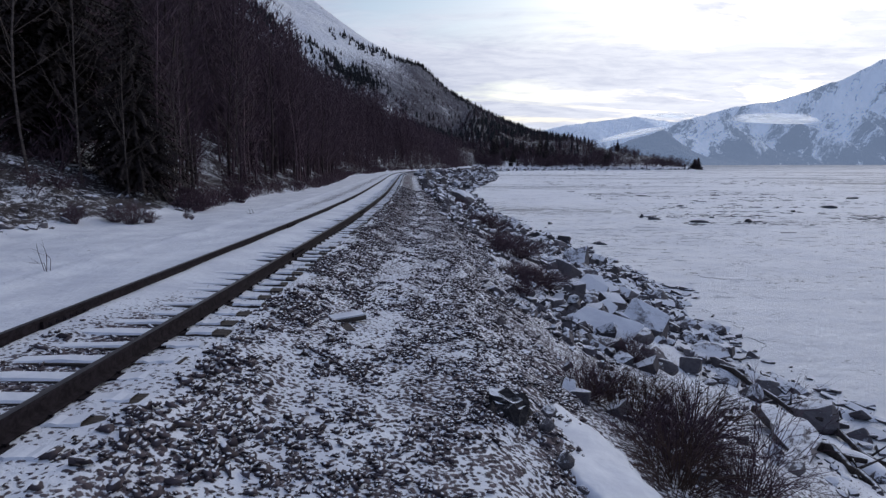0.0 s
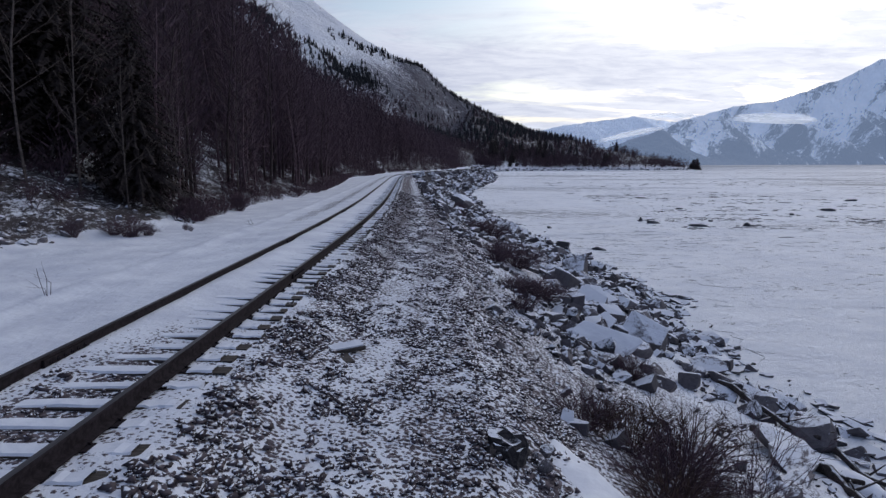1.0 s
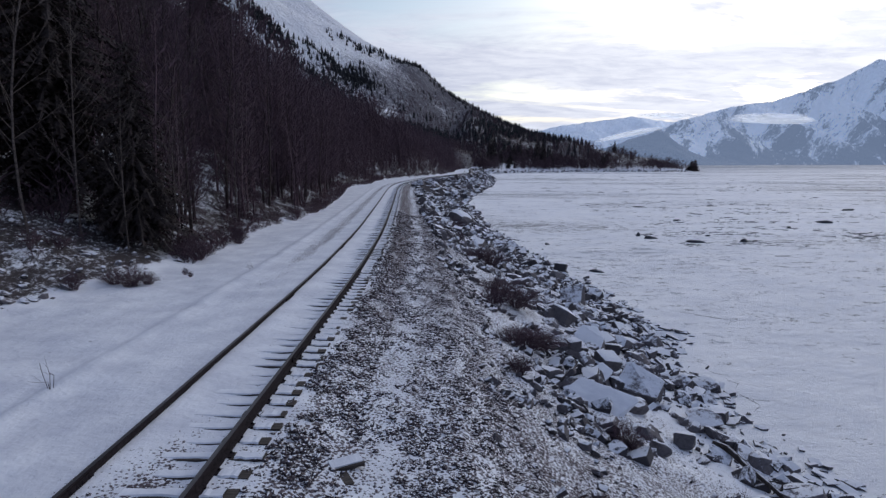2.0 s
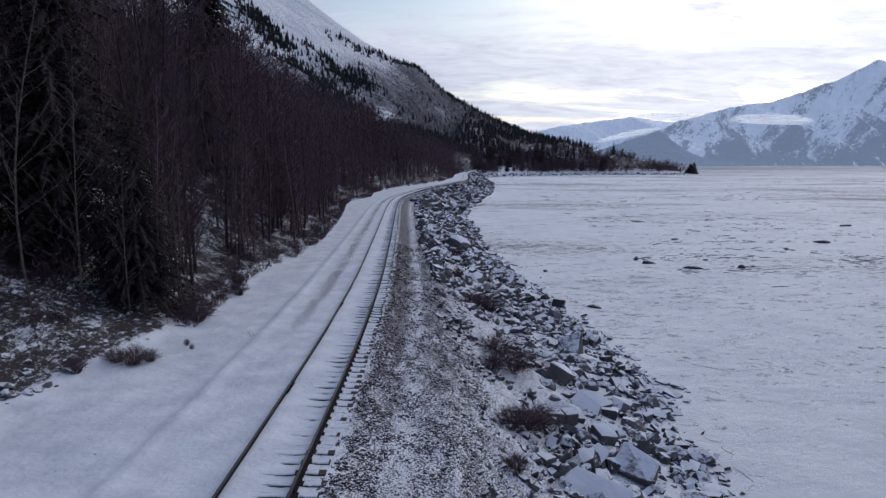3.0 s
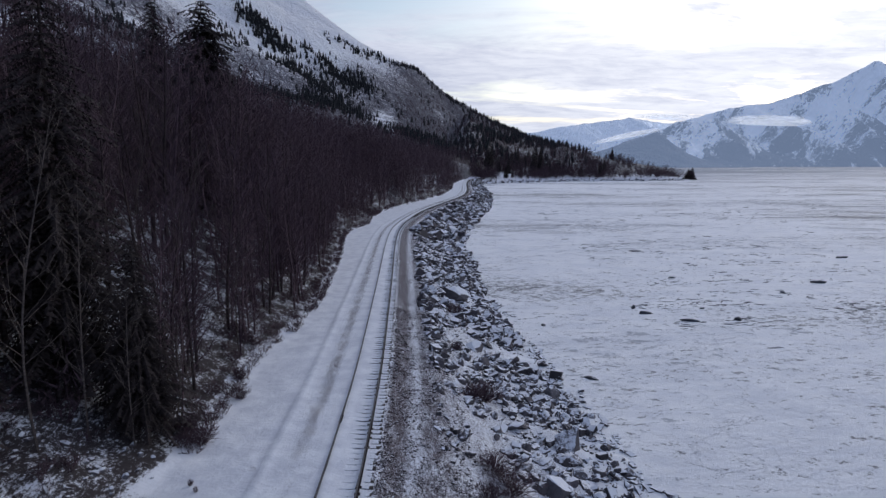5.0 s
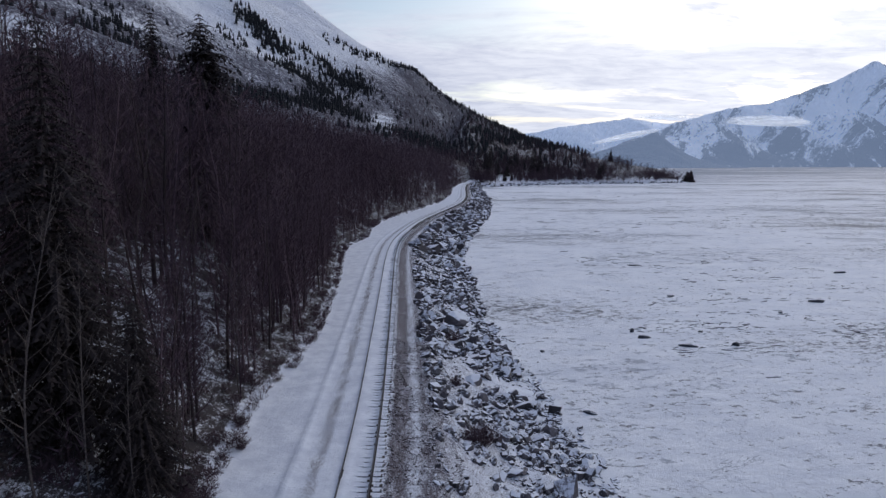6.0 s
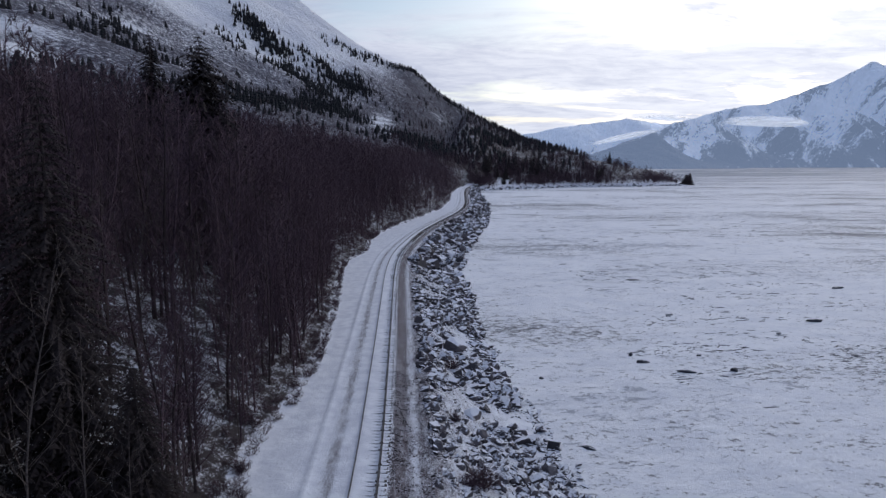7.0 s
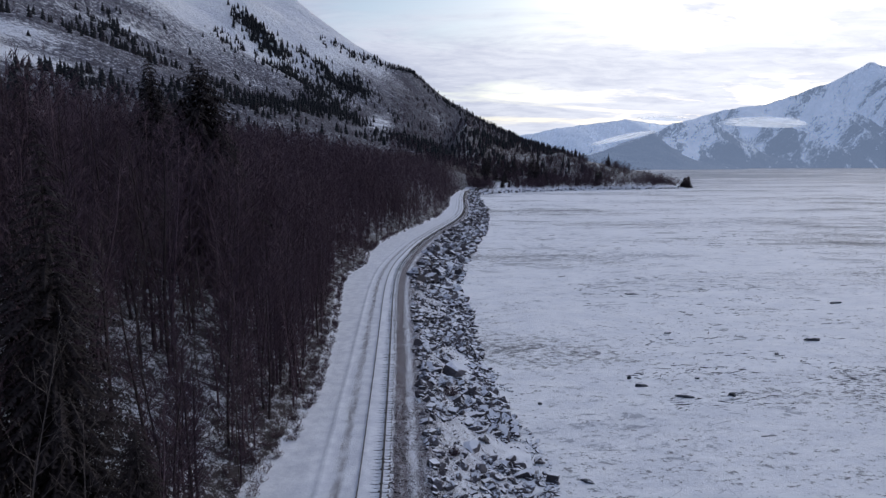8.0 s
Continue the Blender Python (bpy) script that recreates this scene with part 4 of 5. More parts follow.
for x, y, d in ((0.99, 4.55, 0.15), (1.12, 4.28, 0.11), (0.9, 5.05, 0.14), (0.86, 5.3, 0.12), (1.0, 5.5, 0.16), (1.3, 4.1, 0.1)):
    ob = thing("rock", "small dark stone at the edge of a snow drift", "rock", rock_meshes[int(x * 9) % 14], group="stones by the drift")
    ob.matrix_basis = turned(x, y, land(x - float(xc(y)), y) + d * 0.3, 0.3, 0.2, x * 7, d * 1.2, d, d)
for x, y, z, rx, rz, a, b, c in ((6.6, 10.3, -3.45, 0.35, 0.9, 2.6, 0.8, 0.6), (6.0, 9.2, -3.4, 0.3, 0.8, 1.6, 0.42, 0.34), (5.2, 8.4, -3.05, 0.2, 0.5, 1.0, 0.5, 0.3), (6.9, 11.5, -3.6, 0.2, 1.1, 1.4, 0.7, 0.5)):
    ob = thing("boulder", "long dark rock slab half buried in snow", "boulder", rock_meshes[int(y) % 14], group="slabs at the foot of the bank")
    ob.matrix_basis = turned(x, y, z, rx, 0.1, rz, a, b, c)


def mound_mesh(seed):
    """A smooth low hump of snow."""
    so = Soup()
    n, m = 20, 7
    so.v.append(Vector((0, 0, 0.5)))
    for j in range(1, m + 1):
        for i in range(n):
            a, q = 6.283 * i / n, j / m
            w = 1 + 0.22 * noise.noise(Vector((math.cos(a) * 1.5, math.sin(a) * 1.5, seed)))
            so.v.append(Vector((math.cos(a) * q * w, math.sin(a) * q * w, 0.5 * math.cos(q * 1.57) ** 0.8 - 0.12 * (j == m))))
    for i in range(n):
        so.f.append((0, 1 + i, 1 + (i + 1) % n))
    for j in range(m - 1):
        for i in range(n):
            a, b = 1 + j * n + i, 1 + j * n + (i + 1) % n
            so.f.append((a, a + n, b + n, b))
    so.m = [0] * len(so.f)
    return so.mesh("snow_mound", [MAT_SNOW], True)


for k, (x, y, z, a, b, c) in enumerate([(7.9, 10.6, -4.35, 0.9, 0.7, 0.9), (8.1, 9.3, -4.45, 1.0, 0.8, 0.9), (7.5, 12.6, -4.15, 0.7, 0.5, 0.6), (8.5, 15.2, -4.42, 0.8, 0.6, 0.45), (8.9, 19.5, -4.42, 0.9, 0.7, 0.4)]):
    thing("snow_mound", "rounded white snow mound on the shore", "snow mound", mound_mesh(k), group="snow mounds").matrix_basis = turned(x, y, z, 0, 0, k, a, b, c)


def drift_mesh():
    """A smooth snow drift that ends in a rounded lip."""
    so = Soup()
    n, m = 26, 16
    for j in range(m + 1):
        v = j / m
        for i in range(n + 1):
            u = i / n
            y0, y1 = 3.4 + 2.15 * u, 4.0 + 2.15 * u
            x0 = float(np.interp(y0, [3.4, 4.25, 4.46, 4.86, 5.42, 5.6], [1.40, 1.10, 0.95, 0.86, 0.86, 1.0]))
            x1 = float(np.interp(y1, [4.0, 4.9, 5.25, 5.65, 5.95, 6.15], [2.12, 1.98, 1.92, 1.75, 1.5, 1.18]))
            x0 += 0.10 * noise.noise(Vector((0, y0 * 5, 3))) + 0.05 * noise.noise(Vector((2, y0 * 14, 3)))
            x1 += 0.09 * noise.noise(Vector((1, y1 * 4, 6))) + 0.03 * noise.noise(Vector((5, y1 * 13, 6)))
            x, y = x0 + (x1 - x0) * v, y0 + (y1 - y0) * v
            lift = 0.015 + 0.12 * math.sin(math.pi * min(v * 0.7, 0.5)) - 0.34 * max(v - 0.88, 0) / 0.12 - 0.1 * max(0.05 - v, 0) / 0.05
            z = land(x - float(xc(y)), y, False) + lift
            so.v.append(Vector((x, y, z + 0.03 * noise.noise(Vector((x * 3, y * 3, 0))) + 0.012 * noise.noise(Vector((x * 11, y * 11, 0))))))
    so.f = [(j * (n + 1) + i, (j + 1) * (n + 1) + i, (j + 1) * (n + 1) + i + 1, j * (n + 1) + i + 1) for j in range(m) for i in range(n)]
    so.m = [0] * len(so.f)
    return so.mesh("snow_drift", [MAT_SNOW], True)


thing("snow_drift", "smooth white snow drift on the bank's edge", "snow drift", drift_mesh())

plank = Soup()
plank.add(*box((-0.42, -0.09, -0.05), (0.42, 0.09, 0.03)))
plank.add(*box((-0.36, -0.07, 0.03), (0.40, 0.08, 0.06)), mat=1)
plank.add(*box((-0.30, -0.35, -0.06), (-0.05, -0.13, -0.01)))
ob = thing("timber_scrap", "broken snow-capped piece of old tie timber", "timber", plank.mesh("timber_scrap", [MAT_TIE, MAT_SNOW]))
ob.matrix_basis = turned(-1.54, 7.7, -0.45, 0.06, -0.06, 0.45, 0.62, 1.5, 0.7)


def log_mesh(seed, length, radius):
    r = random.Random(seed)
    so = Soup()
    n = 8
    so.tube([Vector((length * (i / n - 0.5), 0.12 * length * 0.3 * math.sin(i * 0.9), 0.05 * math.sin(i * 1.7))) for i in range(n + 1)], [radius * (1.1 - 0.5 * i / n) * r.uniform(0.9, 1.1) for i in range(n + 1)], 8)
    for k in range(4):
        x = length * r.uniform(-0.4, 0.45)
        so.tube([(x, 0, 0), (x + r.uniform(-0.2, 0.4), r.uniform(-0.5, 0.5), r.uniform(0.1, 0.45))], [radius * 0.3, 0.012], 4)
    return so.mesh("driftwood_log", [MAT_WOOD], True)


for k, (x, y, z, rz, ln, rad) in enumerate([(7.9, 13.9, -3.92, -1.25, 3.1, 0.085), (7.3, 11.2, -3.8, -1.1, 2.4, 0.09), (7.6, 9.9, -4.0, -1.4, 2.1, 0.11), (8.8, 12.2, -4.3, -1.5, 2.4, 0.09)]):
    thing("driftwood_log", "dark driftwood log at the foot of the bank", "log", log_mesh(k, ln, rad), group="driftwood").matrix_basis = turned(x, y, z, 0, 0.1, rz, 1, 1, 1)

# ---- ice lumps ----
for k, (x, y, a, b, c, rz) in enumerate([(23.1, 67.6, 1.7, 0.5, 0.45, 0.1), (26.9, 64.2, 2.4, 0.5, 0.5, -0.1), (32.2, 64.6, 1.1, 0.7, 0.5, 0.4), (30.6, 70.0, 0.9, 0.5, 0.35, 0.3), (53.8, 85.3, 3.0, 0.7, 0.5, 0.2), (37.9, 117.6, 3.6, 0.8, 0.4, 0.0),
                                           (10.8, 62.5, 0.55, 0.4, 0.3, 0), (11.85, 46.4, 1.15, 0.42, 0.4, -0.5), (22.6, 70.2, 0.5, 0.45, 0.6, 0), (72.1, 108.7, 2.4, 0.7, 0.5, 0.1), (34.4, 89.7, 1.4, 0.6, 0.4, 0.1), (45, 79, 0.9, 0.5, 0.4, 0.5), (59, 72, 1.5, 0.4, 0.3, 0.2)]):
    ob = thing("ice_block", "dark muddy ice block stranded on the snowy ice", "ice block", mesh_of("ice_block", shapes[k % 14], MAT_LUMP), group="ice blocks")
    ob.matrix_basis = turned(x, y, ICE_Z + c * 0.2, 0.05, 0.05, rz, a, b, c)
bits = Soup()
for k in range(4200):
    band = rng.choice([(90, 12, 25, 80), (118, 10, 25, 70), (75, 8, 22, 60), (170, 30, 30, 160), (66, 5, 25, 60), (260, 80, 40, 260)])
    y = rng.gauss(band[0], band[1])
    x = rng.uniform(band[2], band[3])
    if noise.noise(Vector((x * 0.11, y * 0.2, 6))) + rng.uniform(-0.25, 0.25) < 0.05:
        continue
    d = (0.03 + 0.2 * rng.random() ** 2.5) * (1 + y / 130)
    bits.add(*coarse[rng.randrange(10)], turned(x, y, ICE_Z + 0.01, 0, 0, rng.gauss(0.1, 0.35), d * rng.uniform(1.5, 6.5), d * 0.5, d * rng.uniform(0.2, 0.5)))
for k in range(260):
    y = 8 + 122 * rng.random() ** 1.4
    x = float(xc(y) + shore(y)) + abs(rng.gauss(0, 0.9)) - 0.5
    d = rng.uniform(0.04, 0.16) * (1 + y / 90)
    bits.add(*coarse[rng.randrange(10)], turned(x, y, ICE_Z + 0.02, rng.gauss(0, 0.15), rng.gauss(0, 0.15), rng.gauss(0.9, 0.6), d * rng.uniform(1.2, 3.0), d * 0.7, d * 0.45))
slab_pool = [split_block(60 + i) for i in range(8)]
slabs = Soup()
for line in range(46):
    y0 = 9 + 70 * rng.random() ** 1.5
    x0, turn = float(xc(y0) + shore(y0)) + rng.uniform(-0.6, 1.5), rng.uniform(1.2, 2.4)
    for k in range(rng.randrange(4, 12)):
        u = rng.gauss(0, 0.9)
        d = rng.uniform(0.12, 0.42)
        slabs.add(*slab_pool[rng.randrange(8)], turned(x0 + math.cos(turn) * u + rng.gauss(0, 0.12), y0 + math.sin(turn) * u, ICE_Z + 0.03, rng.gauss(0, 0.2), rng.gauss(0, 0.2), turn + rng.gauss(0, 0.3), d * rng.uniform(1.2, 2.6), d, d * rng.uniform(0.25, 0.5)))
thing("shore_ice", "heaved slabs of shore ice capped with snow", "broken ice", slabs.mesh("shore_ice", [MAT_BOULDER]), kind="stuff")
thing("ice_rubble", "scattered dark bits of broken ice", "ice rubble", bits.mesh("ice_rubble", [MAT_BIT]), kind="stuff")

for k, pts in enumerate([[(10.6, 19.0), (11.0, 21.5), (10.8, 23.0), (11.2, 25.0)], [(9.6, 20.8), (10.6, 20.2), (11.4, 19.9)], [(13.6, 33.5), (14.3, 32.3), (15.6, 31.8)]]):
    so = Soup()
    line = []
    for (x0, y0), (x1, y1) in zip(pts, pts[1:]):
        for q in range(9):
            u = q / 9
            x, y = x0 + (x1 - x0) * u, y0 + (y1 - y0) * u
            line.append((x + 0.5 * noise.fractal(Vector((x * 1.3, y * 1.3, k)), 0.8, 2.0, 4), y + 0.5 * noise.fractal(Vector((x * 1.3, y * 1.3, k + 5)), 0.8, 2.0, 4), ICE_Z + 0.012))
    so.tube(line, [0.003 + 0.010 * abs(noise.noise(Vector((q * 0.4, k, 0)))) for q in range(len(line))], 4)
    thing("ice_crack", "thin dark crack ridge in the snowy ice", "ice crack", so.mesh("ice_crack", [MAT_LUMP]), group="cracks in the shore ice")

# ---- trees ----


def blade(so, p, q, w):
    """A thin tapering twig."""
    d = (q - p)
    u = d.orthogonal().normalized() * w
    v = d.cross(u).normalized() * w
    i = len(so.v)
    so.v += [p + u, p - u * 0.5 + v * 0.8, p - u * 0.5 - v * 0.8, q]
    so.f += [(i, i + 1, i + 3), (i + 1, i + 2, i + 3), (i + 2, i, i + 3)]
    so.m += [0, 0, 0]


def flat_twig(so, p, q, w, r):
    """The cheapest twig, for trees far off."""
    u = (q - p).cross(Vector((r.gauss(0, 1), r.gauss(0, 1), r.gauss(0, 0.3)))).normalized() * w
    i = len(so.v)
    so.v += [p + u, p - u, q]
    so.f.append((i, i + 1, i + 2))
    so.m.append(0)


def bare_tree(seed, height, spread_=0.22, limbs=34, twigs=4, lean=0.05, sides=5, mat=None, low=0.18, wide=1.0, bend=0.0, thin=1.0, cheap=False):
    """Trunk and crown meshes of a leafless tree."""
    r = random.Random(seed)
    trunk, crown = Soup(), Soup()
    n = 4 if cheap else 8
    lx, ly = r.gauss(0, lean), r.gauss(0, lean)
    bx, by = r.gauss(0, 0.02), r.gauss(0, 0.02)
    pts = [Vector((height * (lx * t + bx * math.sin(5 * t) + bend * t * t), height * (ly * t + by * math.sin(4 * t + 1)), height * t)) for t in (i / n for i in range(n + 1))]
    base = (height * 0.007 + 0.03) * thin
    trunk.tube(pts, [base * (1 - 0.88 * i / n) for i in range(n + 1)], sides)
    for k in range(limbs):
        t = low + (0.98 - low) * (k + r.random()) / limbs
        j = min(int(t * n), n - 1)
        p = pts[j].lerp(pts[j + 1], t * n - j)
        a = r.uniform(0, 6.283)
        up = r.uniform(0.5, 1.5)
        ln = height * spread_ * (1.15 - 0.7 * t) * r.uniform(0.6, 1.25)
        d = (Vector((math.cos(a), math.sin(a), up)) + Vector((bend * 3, 0, 0))).normalized()
        mid = p + d * ln * 0.5 + Vector((r.gauss(0, 0.06), r.gauss(0, 0.06), 0)) * ln
        end = p + d * ln + Vector((0, 0, ln * 0.16))
        rad = base * 0.32 * (1.1 - 0.7 * t)
        if cheap:
            blade(crown, p, end, rad)
        else:
            crown.tube([p, mid, end], [rad, rad * 0.6, 0.006], 3, cap=False)
        for w in range(twigs):
            u = r.uniform(0.25, 1.0)
            q = p.lerp(mid, u * 2) if u < 0.5 else mid.lerp(end, u * 2 - 1)
            e = (d + Vector((r.gauss(0, 0.6), r.gauss(0, 0.6), r.gauss(0.3, 0.35)))).normalized() * ln * r.uniform(0.2, 0.5)
            if cheap:
                flat_twig(crown, q, q + e, 0.012 * wide, r)
            else:
                blade(crown, q, q + e, 0.009 * wide)
    return trunk.mesh("trunk", [mat or MAT_BARK]), crown.mesh("crown", [mat or MAT_TWIG])


def spruce(seed, height, width, step=0.016, dense=1.3, fine=13, power=0.75, leafy=1.0):
    """Trunk and crown of a spruce: whorls of drooping, ragged boughs."""
    r = random.Random(seed)
    trunk, crown = Soup(), Soup()
    trunk.tube([(0, 0, 0), (0, 0, height * 0.5), (0, 0, height)], [height * 0.014, height * 0.008, 0.01], 6)
    z = height * 0.05
    while z < height * 0.985:
        t = z / height
        reach = width * (1 - t) ** power * r.uniform(0.7, 1.1) + 0.12
        count = max(5, int((11 * (1 - t) + 5) * dense))
        for k in range(count):
            a = 6.283 * k / count + r.uniform(-0.4, 0.4)
            ln = reach * r.uniform(0.55, 1.2)
            dirx, diry = math.cos(a), math.sin(a)
            droop = ln * r.uniform(0.05, 0.4)
            w = ln * r.uniform(0.10, 0.2) * leafy
            tip = Vector((dirx * ln, diry * ln, z - droop))
            side = Vector((-diry, dirx, 0))
            root = Vector((0, 0, z + 0.1))
            bough = max(2, int(fine * (0.5 + 0.5 * (1 - t))))
            for q in range(bough):
                u0, u1 = q / bough, (q + 1) / bough
                c0, c1 = root.lerp(tip, u0) + Vector((0, 0, ln * 0.14 * math.sin(math.pi * u0))), root.lerp(tip, u1) + Vector((0, 0, ln * 0.14 * math.sin(math.pi * u1)))
                out = (c1 - c0).normalized()
                for sg in (-1, 1):
                    ww = (w * (1.2 - 0.8 * u1) + 0.04) * r.uniform(0.5, 1.5)
                    e = c0 + side * sg * ww + out * ww * r.uniform(0.3, 1.0) + Vector((0, 0, -ww * r.uniform(0.2, 1.1)))
                    i = len(crown.v)
                    crown.v += [c0, c1, e]
                    crown.f.append((i, i + 1, i + 2) if sg > 0 else (i, i + 2, i + 1))
                    crown.m.append(0)
        z += height * step * r.uniform(0.8, 1.3) + 0.04
    return trunk.mesh("trunk", [MAT_BARK]), crown.mesh("crown", [MAT_NEEDLE])


def plant(name, label, category, meshes, x, y, z, scale, rz, group=""):
    ob = thing(name, label, category, group=group)
    part("trunk", meshes[0], ob)
    part("crown", meshes[1], ob)
    ob.matrix_basis = turned(x, y, z - 0.1, 0, 0, rz, scale, scale, scale)
    return ob


def ground_at(x, y):
    return land(x - float(xc(y)), y)


rng = random.Random(21)
for k, (x, y, h, w) in enumerate([(-13.6, 26.6, 8.8, 2.3), (-17.6, 28.0, 19.8, 4.0), (-31.3, 85, 28.3, 9.5), (-38.2, 86, 26.5, 5.5), (-45.3, 70, 19.0, 4.5), (-36, 130, 15, 2.4), (-41, 122, 13, 2.0), (-22.5, 33, 14, 2.3), (-50, 92, 15, 2.4), (-27, 40, 13, 2.2), (-19.5, 21.5, 15, 2.8), (-23, 25, 17, 3.0), (-25.5, 31, 16, 3.0), (-21, 17, 14, 2.8), (-28, 24, 18, 3.2), (-17, 18.5, 9, 2.2)]):
    plant("spruce", "tall dark green spruce among bare trees", "spruce tree", spruce(500 + k, h, w, power=0.62, dense=1.7, leafy=0.62 if y < 45 else 1.15, fine=18 if y < 45 else 13), x, y, ground_at(x, y), 1.0, rng.uniform(0, 6), "spruces in the forest")
for k, (x, y, h, lean, bend) in enumerate([(-14.9, 24.6, 10.5, 0.03, 0.04), (-13.2, 25.0, 7.2, 0.05, 0.10), (-21.8, 45, 14.0, 0.02, 0.03), (-15.6, 22.3, 13.8, 0.02, 0.12), (-12.8, 38, 9.5, 0.04, 0.05), (-17.5, 64, 11.5, 0.03, 0.02), (-20, 56, 12, 0.03, 0.0), (-15, 33, 9, 0.05, 0.08), (-24, 52, 14, 0.04, 0.05), (-28, 61, 14, 0.04, 0.03), (-26, 47, 12, 0.06, 0.1), (-19, 48, 12, 0.04, 0.05), (-33, 66, 15, 0.05, 0.04), (-23, 72, 13, 0.04, 0.0), (-30, 50, 13, 0.06, 0.12), (-18, 41, 11, 0.05, 0.06), (-22, 38, 12.5, 0.05, 0.1), (-27.5, 57, 17, 0.01, 0.0), (-29.5, 43, 8.5, 0.02, 0.3), (-29, 38.5, 6.5, 0.02, 0.3), (-12.5, 27, 6, 0.02, 0.25)]):
    plant("birch", "slender pale-barked bare birch in front of dark woods", "birch tree", bare_tree(550 + k, h, 0.22, 34, 6, lean, mat=MAT_PALE, low=0.2, bend=bend, thin=0.48), x, y, ground_at(x, y), 1.0, rng.uniform(-0.5, 0.5), "birches")

alders = [bare_tree(300 + i, 12.0, 0.21, 44, 9, low=0.10, wide=1.6) for i in range(8)]
made = 0
while made < 270:
    y = 20 + 90 * rng.random() ** 1.1
    d = 1.6 + 32 * rng.random() ** 1.3
    s = float(edge(y)) - d
    x = float(xc(y)) + s
    if (glade(x, y) > 0.4 and rng.random() < 0.5) or (y < 26 and d < 6) or (-20.5 < x < -10 and 20 < y < 30) or (y < 30 and x > -20):
        continue
    made += 1
    plant("bare_tree", "leafless dark alder tree on the snowy slope", "tree", alders[rng.randrange(8)], x, y, land(s, y), rng.uniform(1.1, 1.65) * (0.5 + 0.5 * min(d / 10, 1)), rng.uniform(0, 6.28), "trackside forest")


def pooled(meshes):
    v, f = [], []
    for me in meshes:
        n = len(v)
        v += [tuple(p.co) for p in me.vertices]
        f += [tuple(n + i for i in p.vertices) for p in me.polygons]
    return v, f


def fast_join(name, pool, places, mats):
    """Joins many copies of a few shapes into one mesh."""
    tri = []
    for v, f in pool:
        t = [(q[0], q[k], q[k + 1]) for q in f for k in range(1, len(q) - 1)]
        tri.append((np.array(v, float), np.array(t, int)))
    vs, fs, n = [], [], 0
    for k, m in places:
        v, t = tri[k]
        a = np.array(m)
        vs.append(v @ a[:3, :3].T + a[:3, 3])
        fs.append(t + n)
        n += len(v)
    vs, fs = np.concatenate(vs), np.concatenate(fs)
    me = bpy.data.meshes.new(name)
    me.vertices.add(len(vs)); me.vertices.foreach_set("co", vs.ravel())
    me.loops.add(fs.size); me.loops.foreach_set("vertex_index", fs.ravel())
    me.polygons.add(len(fs)); me.polygons.foreach_set("loop_start", np.arange(0, fs.size, 3))
    me.polygons.foreach_set("loop_total", np.full(len(fs), 3))
    me.update(calc_edges=True)
    for mt in mats:
        me.materials.append(mt)
    return me


mid_trees = [pooled(bare_tree(400 + i, 12.0, 0.21, 28, 9, sides=3, low=0.08, wide=2.5, cheap=True)) for i in range(6)]
far_trees = [pooled(bare_tree(440 + i, 12.0, 0.22, 12, 6, sides=3, low=0.06, wide=5.5, cheap=True)) for i in range(6)]
places, far_places = [], []
for k in range(1150):
    y, d = 14 + 220 * rng.random(), 1.0 + 48 * rng.random() ** 1.1
    if (y < 26 and d < 7) or (y < 40 and rng.random() < 0.45):
        continue
    s = float(edge(y)) - d
    if glade(float(xc(y)) + s, y) > 0.3 and rng.random() < 0.72:
        continue
    c = rng.uniform(1.05, 1.7) * (0.45 + 0.55 * min(d / 10, 1))
    places.append((rng.randrange(6), turned(float(xc(y)) + s, y, land(s, y) - 0.1, 0, 0, rng.uniform(0, 6.28), c, c, c)))
for k in range(2420):
    if k < 1200:
        y, d = (230 + 300 * rng.random(), 1.0 + 70 * rng.random() ** 1.2) if k % 4 else (380 + 200 * rng.random(), 1.0 + 45 * rng.random())
    elif k < 2350:
        y, d = 10 + 520 * rng.random(), 45 + 110 * rng.random()
    else:
        # unseen trees beside and behind the start, added for closure and shading
        y, d = -60 + 75 * rng.random(), 3 + 60 * rng.random()
    s = float(edge(y)) - d
    c = rng.uniform(0.85, 1.5) * (0.45 + 0.55 * min(d / 10, 1))
    far_places.append((rng.randrange(6), turned(float(xc(y)) + s, y, land(s, y) - 0.1, 0, 0, rng.uniform(0, 6.28), c, c, c)))
thing("near_woods", "dense bare brown woodland beside the railway", "woodland", fast_join("near_woods", mid_trees, places, [MAT_TWIG]), kind="stuff")
thing("far_woods", "dense bare woodland on the slope above the railway", "woodland", fast_join("far_woods", far_trees, far_places, [MAT_TWIG]), kind="stuff")

